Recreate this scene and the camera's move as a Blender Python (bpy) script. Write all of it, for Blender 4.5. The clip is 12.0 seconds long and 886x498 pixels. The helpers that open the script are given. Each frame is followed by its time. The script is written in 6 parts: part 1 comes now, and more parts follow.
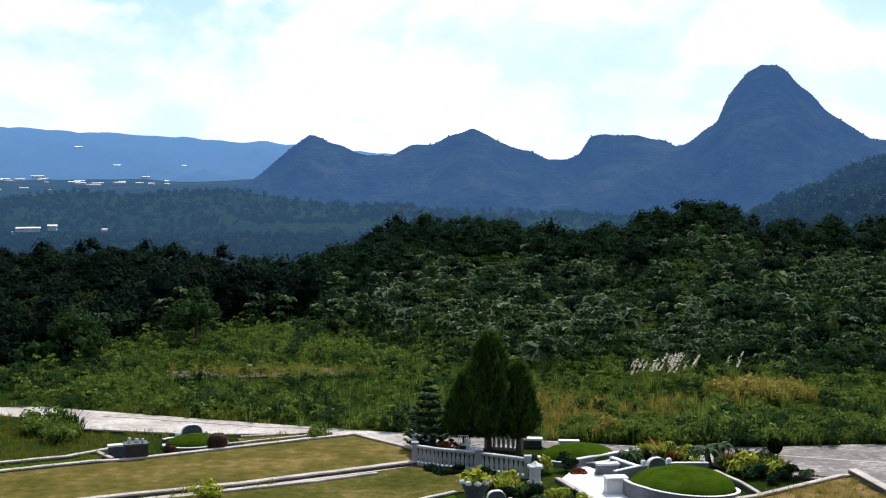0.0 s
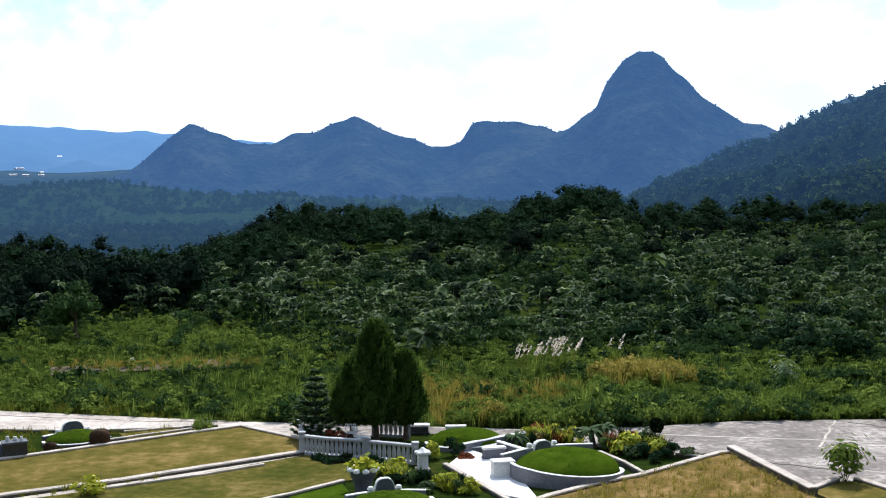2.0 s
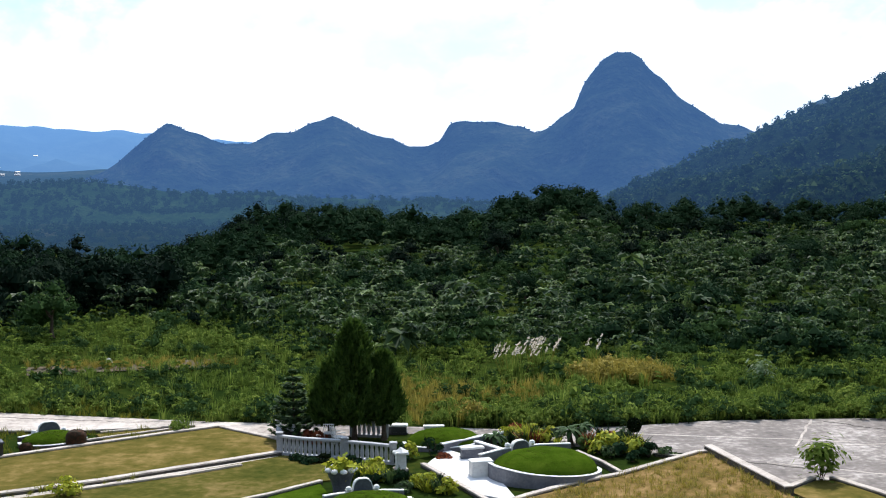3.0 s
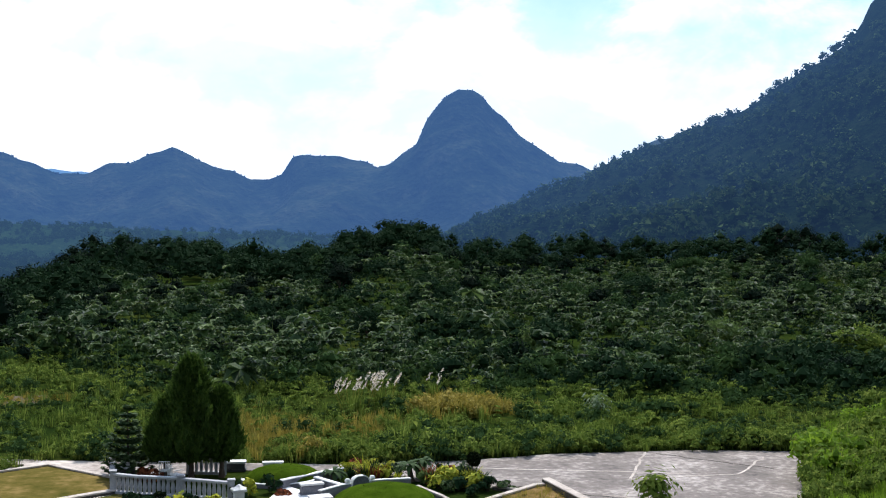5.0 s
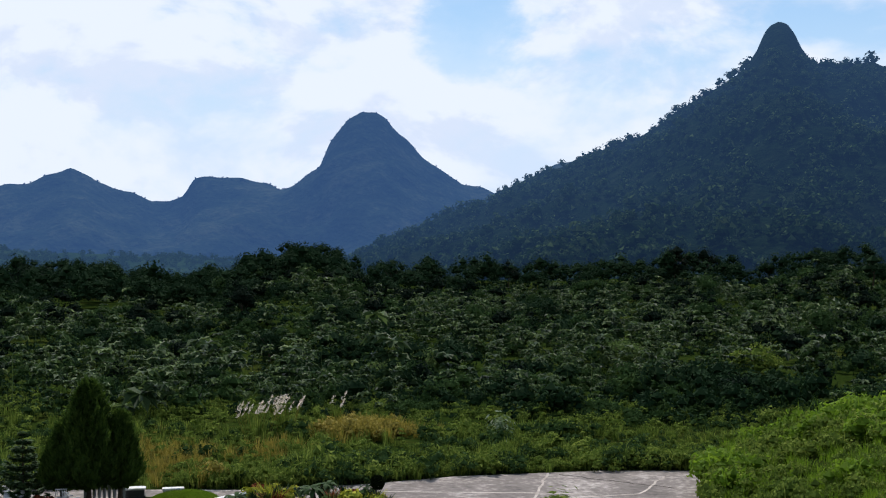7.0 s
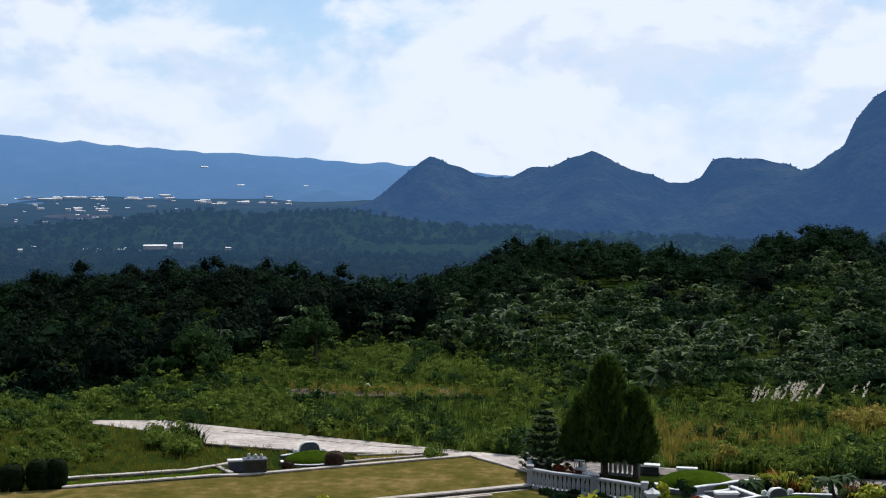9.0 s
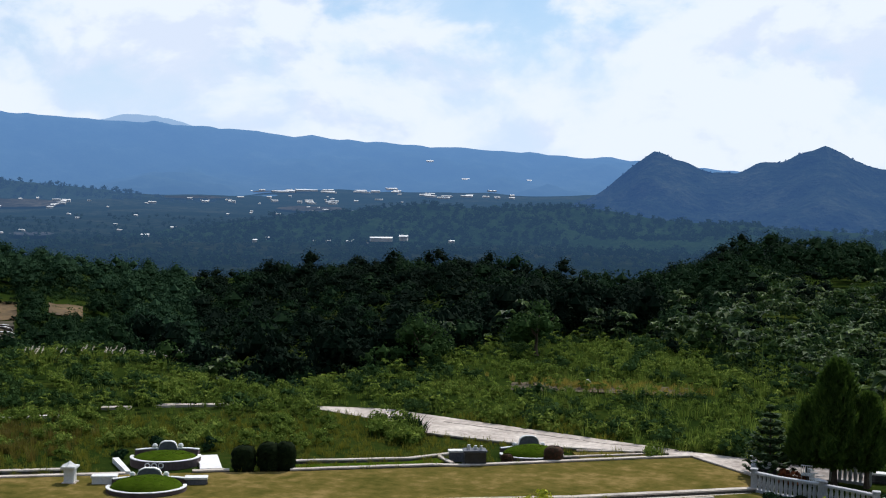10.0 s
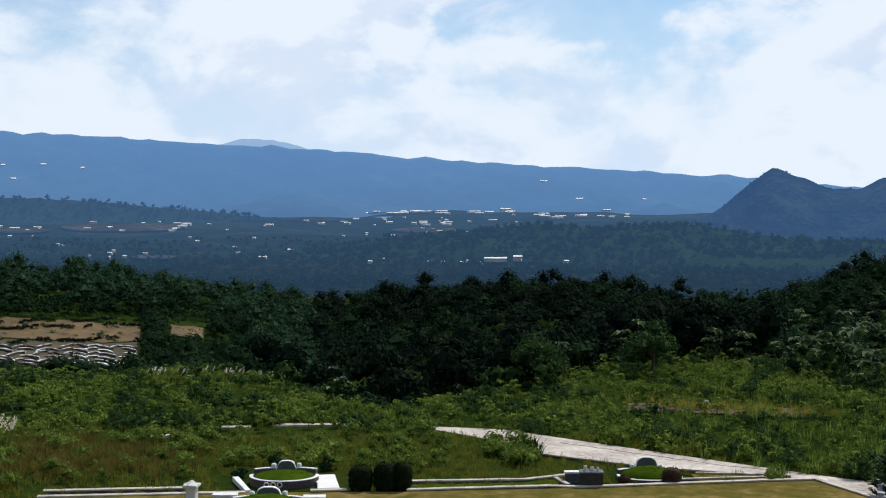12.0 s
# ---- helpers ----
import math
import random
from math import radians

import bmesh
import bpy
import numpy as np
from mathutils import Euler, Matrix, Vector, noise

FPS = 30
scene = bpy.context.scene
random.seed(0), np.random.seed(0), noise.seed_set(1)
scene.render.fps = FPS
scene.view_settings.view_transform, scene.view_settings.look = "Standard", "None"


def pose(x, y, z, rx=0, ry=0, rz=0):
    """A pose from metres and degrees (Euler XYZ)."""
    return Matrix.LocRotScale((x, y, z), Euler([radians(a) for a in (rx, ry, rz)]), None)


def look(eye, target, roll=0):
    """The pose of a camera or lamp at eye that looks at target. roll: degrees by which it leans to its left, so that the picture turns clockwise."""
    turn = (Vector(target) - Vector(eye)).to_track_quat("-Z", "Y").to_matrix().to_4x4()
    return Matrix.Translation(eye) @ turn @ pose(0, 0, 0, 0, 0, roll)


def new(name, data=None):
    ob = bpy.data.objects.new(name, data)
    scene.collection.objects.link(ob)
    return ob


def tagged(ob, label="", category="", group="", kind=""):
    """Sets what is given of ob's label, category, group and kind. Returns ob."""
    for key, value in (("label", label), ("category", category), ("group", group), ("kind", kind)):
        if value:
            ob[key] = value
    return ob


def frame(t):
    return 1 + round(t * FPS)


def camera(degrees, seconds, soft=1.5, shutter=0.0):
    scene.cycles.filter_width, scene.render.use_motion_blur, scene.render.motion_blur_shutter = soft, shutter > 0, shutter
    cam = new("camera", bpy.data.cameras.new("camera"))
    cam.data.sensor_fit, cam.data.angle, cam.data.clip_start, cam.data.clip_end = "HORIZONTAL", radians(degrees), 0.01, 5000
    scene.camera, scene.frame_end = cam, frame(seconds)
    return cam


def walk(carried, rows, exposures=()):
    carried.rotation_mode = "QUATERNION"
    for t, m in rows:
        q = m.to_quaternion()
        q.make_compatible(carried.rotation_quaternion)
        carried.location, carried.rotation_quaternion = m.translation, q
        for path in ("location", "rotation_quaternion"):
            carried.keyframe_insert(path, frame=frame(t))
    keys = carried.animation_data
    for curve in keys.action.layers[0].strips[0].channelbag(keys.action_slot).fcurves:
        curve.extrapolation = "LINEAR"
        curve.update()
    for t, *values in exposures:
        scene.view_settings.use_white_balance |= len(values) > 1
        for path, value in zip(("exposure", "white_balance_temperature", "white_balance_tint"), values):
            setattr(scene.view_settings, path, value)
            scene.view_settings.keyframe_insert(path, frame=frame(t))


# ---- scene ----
# Camera: a phone turned by hand on one spot, high over the graves.
cam = camera(38.0, 12.0, 1.1)
EYE = 12.0
ROWS = [
    (0.0, 0.00, -3.55, 0.00), (0.5, -1.56, -3.69, 0.01), (1.0, -3.09, -3.85, 0.19), (1.5, -4.35, -4.02, 0.48),
    (2.0, -5.16, -4.13, 0.59), (2.5, -5.58, -4.18, 0.59), (2.7, -5.76, -4.18, 0.57), (4.3, -9.98, -3.31, -0.10),
    (4.5, -10.95, -3.09, -0.19), (5.0, -13.18, -2.61, -0.38), (5.5, -15.39, -2.12, -0.58), (6.0, -17.38, -1.70, -0.63),
    (6.5, -18.24, -1.52, -0.58), (6.7, -18.24, -1.52, -0.57), (8.3, -3.50, -2.33, -0.27), (8.5, -0.93, -2.41, -0.32),
    (9.0, 5.26, -2.60, -0.46), (9.5, 10.88, -2.85, -0.67), (10.0, 15.14, -2.95, -0.85), (10.5, 18.13, -2.56, -0.82),
    (11.0, 19.84, -1.98, -0.67), (11.5, 20.23, -1.74, -0.31), (12.0, 20.23, -2.09, -0.16),
]
EXPOSURES = [(0.0, 0.05, 6150, 11), (1.0, 0.2, 6100, 11), (2.7, 0.3, 6100, 11), (4.5, 0.25, 6100, 12), (5.5, 0.06, 6150, 13), (6.5, -0.22, 6250, 13), (8.5, -0.3, 6200, 12), (9.5, -0.26, 6250, 12), (10.5, -0.24, 6280, 11), (12.0, -0.3, 6300, 10)]
walk(cam, [(t, pose(0, 0, EYE, 0, 0, yaw) @ pose(0, 0, 0, pitch) @ pose(0, 0, 0, 0, roll) @ pose(0, 0, 0, 90))
           for t, yaw, pitch, roll in ROWS], EXPOSURES)

# ---- light ----
SUN_AZ, SUN_EL = 14.0, 52.0


def build_world():
    world = bpy.data.worlds.new("sky")
    scene.world = world
    world.use_nodes = True
    nt = world.node_tree
    nt.nodes.clear()
    n, l = nt.nodes.new, nt.links.new
    out, bg = n("ShaderNodeOutputWorld"), n("ShaderNodeBackground")
    sky = n("ShaderNodeTexSky")
    sky.sky_type, sky.sun_disc = "NISHITA", False
    sky.sun_elevation, sky.sun_rotation = radians(SUN_EL), radians(SUN_AZ)
    sky.dust_density, sky.air_density = 0.3, 1.0
    scale = n("ShaderNodeVectorMath")
    scale.operation = "MULTIPLY"
    scale.inputs[1].default_value = (0.064, 0.100, 0.122)
    l(sky.outputs[0], scale.inputs[0])
    co = n("ShaderNodeTexCoord")
    flat = n("ShaderNodeMapping")
    flat.inputs["Scale"].default_value = (1, 1, 1.7)
    l(co.outputs["Generated"], flat.inputs[0])
    def maths(kind, a, b, clamp=False):
        m = n("ShaderNodeMath")
        m.operation, m.use_clamp = kind, clamp
        for k, v in ((0, a), (1, b)):
            if isinstance(v, (int, float)):
                m.inputs[k].default_value = v
            else:
                l(v, m.inputs[k])
        return m.outputs[0]

    def ranged(value, a, b, c, d):
        m = n("ShaderNodeMapRange")
        m.interpolation_type = "SMOOTHSTEP"
        for k, v in enumerate((a, b, c, d)):
            m.inputs[k + 1].default_value = v
        l(value, m.inputs[0])
        return m.outputs[0]

    def cloud_noise(scale, shift):
        move, t = n("ShaderNodeMapping"), n("ShaderNodeTexNoise")
        move.inputs["Location"].default_value = (0.31, 0.12, 0.4 + shift)
        t.inputs["Scale"].default_value, t.inputs["Detail"].default_value, t.inputs["Roughness"].default_value = scale, 7, 0.56
        t.inputs["Distortion"].default_value = 0.25
        l(flat.outputs[0], move.inputs[0])
        l(move.outputs[0], t.inputs["Vector"])
        return t.outputs[0]

    big, above, puffs = cloud_noise(6.5, 0.0), cloud_noise(6.5, 0.045), cloud_noise(17.0, 0.3)
    up = n("ShaderNodeSeparateXYZ")
    l(co.outputs["Generated"], up.inputs[0])
    body = maths("ADD", maths("MULTIPLY", big, 0.72), maths("MULTIPLY", puffs, 0.28))
    cover = ranged(body, 0.37, 0.54, 0.0, 1.0)
    # two wide gaps in the cloud
    for az, el, wide, flatness in ((-14.5, 8.6, 0.095, 2.6), (18.2, 7.2, 0.05, 1.2)):
        away, size = n("ShaderNodeVectorMath"), n("ShaderNodeVectorMath")
        away.operation, size.operation = "SUBTRACT", "LENGTH"
        away.inputs[1].default_value = (math.sin(radians(az)) * math.cos(radians(el)), math.cos(radians(az)) * math.cos(radians(el)), math.sin(radians(el)) * flatness)
        squash = n("ShaderNodeMapping")
        squash.inputs["Scale"].default_value = (1, 1, flatness)
        l(co.outputs["Generated"], squash.inputs[0])
        l(squash.outputs[0], away.inputs[0])
        l(away.outputs[0], size.inputs[0])
        ragged = maths("ADD", size.outputs["Value"], maths("MULTIPLY", maths("SUBTRACT", body, 0.5), wide * 7.0))
        cover = maths("MULTIPLY", cover, ranged(ragged, wide * 0.45, wide * 1.3, 0.2, 1.0))
    cover = maths("MULTIPLY", cover, ranged(up.outputs[2], 0.3, 0.7, 1.0, 0.2))
    # the undersides of clouds are a little grey
    shade = ranged(maths("SUBTRACT", above, big), 0.0, 0.1, 0.0, 0.85)
    # the sky is brightest round the sun and dull away from it
    sun_dir = Vector((math.sin(radians(SUN_AZ)) * math.cos(radians(SUN_EL)), math.cos(radians(SUN_AZ)) * math.cos(radians(SUN_EL)), math.sin(radians(SUN_EL))))
    dot = n("ShaderNodeVectorMath")
    dot.operation = "DOT_PRODUCT"
    dot.inputs[1].default_value = sun_dir
    l(co.outputs["Generated"], dot.inputs[0])
    glow = ranged(dot.outputs["Value"], -0.15, 0.4, 0.22, 1.0)

    def tinted(colour, amount):
        m = n("ShaderNodeVectorMath")
        m.operation = "SCALE"
        m.inputs[0].default_value = colour
        l(amount, m.inputs["Scale"])
        return m.outputs[0]

    def blend(fac, a, b):
        m = n("ShaderNodeMix")
        m.data_type = "RGBA"
        l(fac, m.inputs[0])
        l(a, m.inputs[6])
        l(b, m.inputs[7])
        return m.outputs[2]

    veil = tinted((0.81, 0.96, 1.15), glow)
    cloud = blend(shade, tinted((1.02, 1.10, 1.19), glow), tinted((0.84, 0.95, 1.12), glow))
    open_sky = blend(ranged(up.outputs[2], 0.03, 0.17, 0.97, 0.38), scale.outputs[0], veil)
    l(blend(cover, open_sky, cloud), bg.inputs[0])
    l(bg.outputs[0], out.inputs[0])
    sun = new("sun", bpy.data.lights.new("sun", "SUN"))
    sun.data.energy, sun.data.angle, sun.data.color = 4.6, radians(0.6), (1.0, 0.95, 0.86)
    sun.matrix_world = look(sun_dir * 100, (0, 0, 0))


build_world()

# ---- materials ----


def material(name, stops, scale=3.0, rough=0.8, fine=8.0, bump=0.3, leaf=0.0, island=0.0, spec=0.15, air=None, coord="Object", dist=0.02, span=None):
    """stops: colours from dark to light, mixed by two scales of noise; leaf: share of light let through; air: blue haze
    of distance, painted on a far backdrop as emission.
    """
    m = bpy.data.materials.new(name)
    m.use_nodes = True
    nt = m.node_tree
    nt.nodes.clear()
    n, l = nt.nodes.new, nt.links.new
    out, p = n("ShaderNodeOutputMaterial"), n("ShaderNodeBsdfPrincipled")
    co = n("ShaderNodeTexCoord")
    big, small = n("ShaderNodeTexNoise"), n("ShaderNodeTexNoise")
    for t, s in ((big, scale), (small, scale * fine)):
        t.inputs["Scale"].default_value, t.inputs["Detail"].default_value, t.inputs["Roughness"].default_value = s, 5, 0.62
        l(co.outputs[coord], t.inputs["Vector"])
    mixv = n("ShaderNodeMath")
    mixv.operation = "MULTIPLY_ADD"
    mixv.inputs[1].default_value = 0.45
    l(small.outputs[0], mixv.inputs[0])
    part_big = n("ShaderNodeMath")
    part_big.operation = "MULTIPLY"
    part_big.inputs[1].default_value = 0.55
    l(big.outputs[0], part_big.inputs[0])
    l(part_big.outputs[0], mixv.inputs[2])
    fac = mixv.outputs[0]
    if island:
        geo, ri = n("ShaderNodeNewGeometry"), n("ShaderNodeMix")
        ri.inputs[0].default_value = island
        l(fac, ri.inputs[2])
        l(geo.outputs["Random Per Island"], ri.inputs[3])
        fac = ri.outputs[0]
    ramp = n("ShaderNodeValToRGB")
    el = ramp.color_ramp.elements
    lo, hi = (0.05, 0.95) if island else (0.32, 0.68)
    while len(el) < len(stops):
        el.new(0.5)
    for i, c in enumerate(stops):
        el[i].position = lo + (hi - lo) * i / max(1, len(stops) - 1)
        el[i].color = (*c, 1)
    l(fac, ramp.inputs[0])
    l(ramp.outputs[0], p.inputs["Base Color"])
    p.inputs["Roughness"].default_value = rough
    p.inputs["Specular IOR Level"].default_value = spec
    if bump:
        b = n("ShaderNodeBump")
        b.inputs["Strength"].default_value, b.inputs["Distance"].default_value = bump, dist
        l(small.outputs[0], b.inputs["Height"])
        l(b.outputs[0], p.inputs["Normal"])
    shader = p.outputs[0]
    if leaf:
        tr, ms = n("ShaderNodeBsdfTranslucent"), n("ShaderNodeMixShader")
        l(ramp.outputs[0], tr.inputs[0])
        ms.inputs[0].default_value = leaf
        l(shader, ms.inputs[1])
        l(tr.outputs[0], ms.inputs[2])
        shader = ms.outputs[0]
    # painted haze: blue emission added to the surface, graded over span
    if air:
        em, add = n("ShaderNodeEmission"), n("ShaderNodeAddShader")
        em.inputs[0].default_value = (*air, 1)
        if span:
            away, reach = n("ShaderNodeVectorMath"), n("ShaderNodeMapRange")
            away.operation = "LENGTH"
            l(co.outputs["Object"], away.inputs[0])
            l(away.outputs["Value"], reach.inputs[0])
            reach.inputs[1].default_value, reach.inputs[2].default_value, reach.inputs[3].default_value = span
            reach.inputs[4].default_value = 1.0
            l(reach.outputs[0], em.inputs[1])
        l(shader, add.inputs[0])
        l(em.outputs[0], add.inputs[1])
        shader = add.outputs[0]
    l(shader, out.inputs[0])
    return m


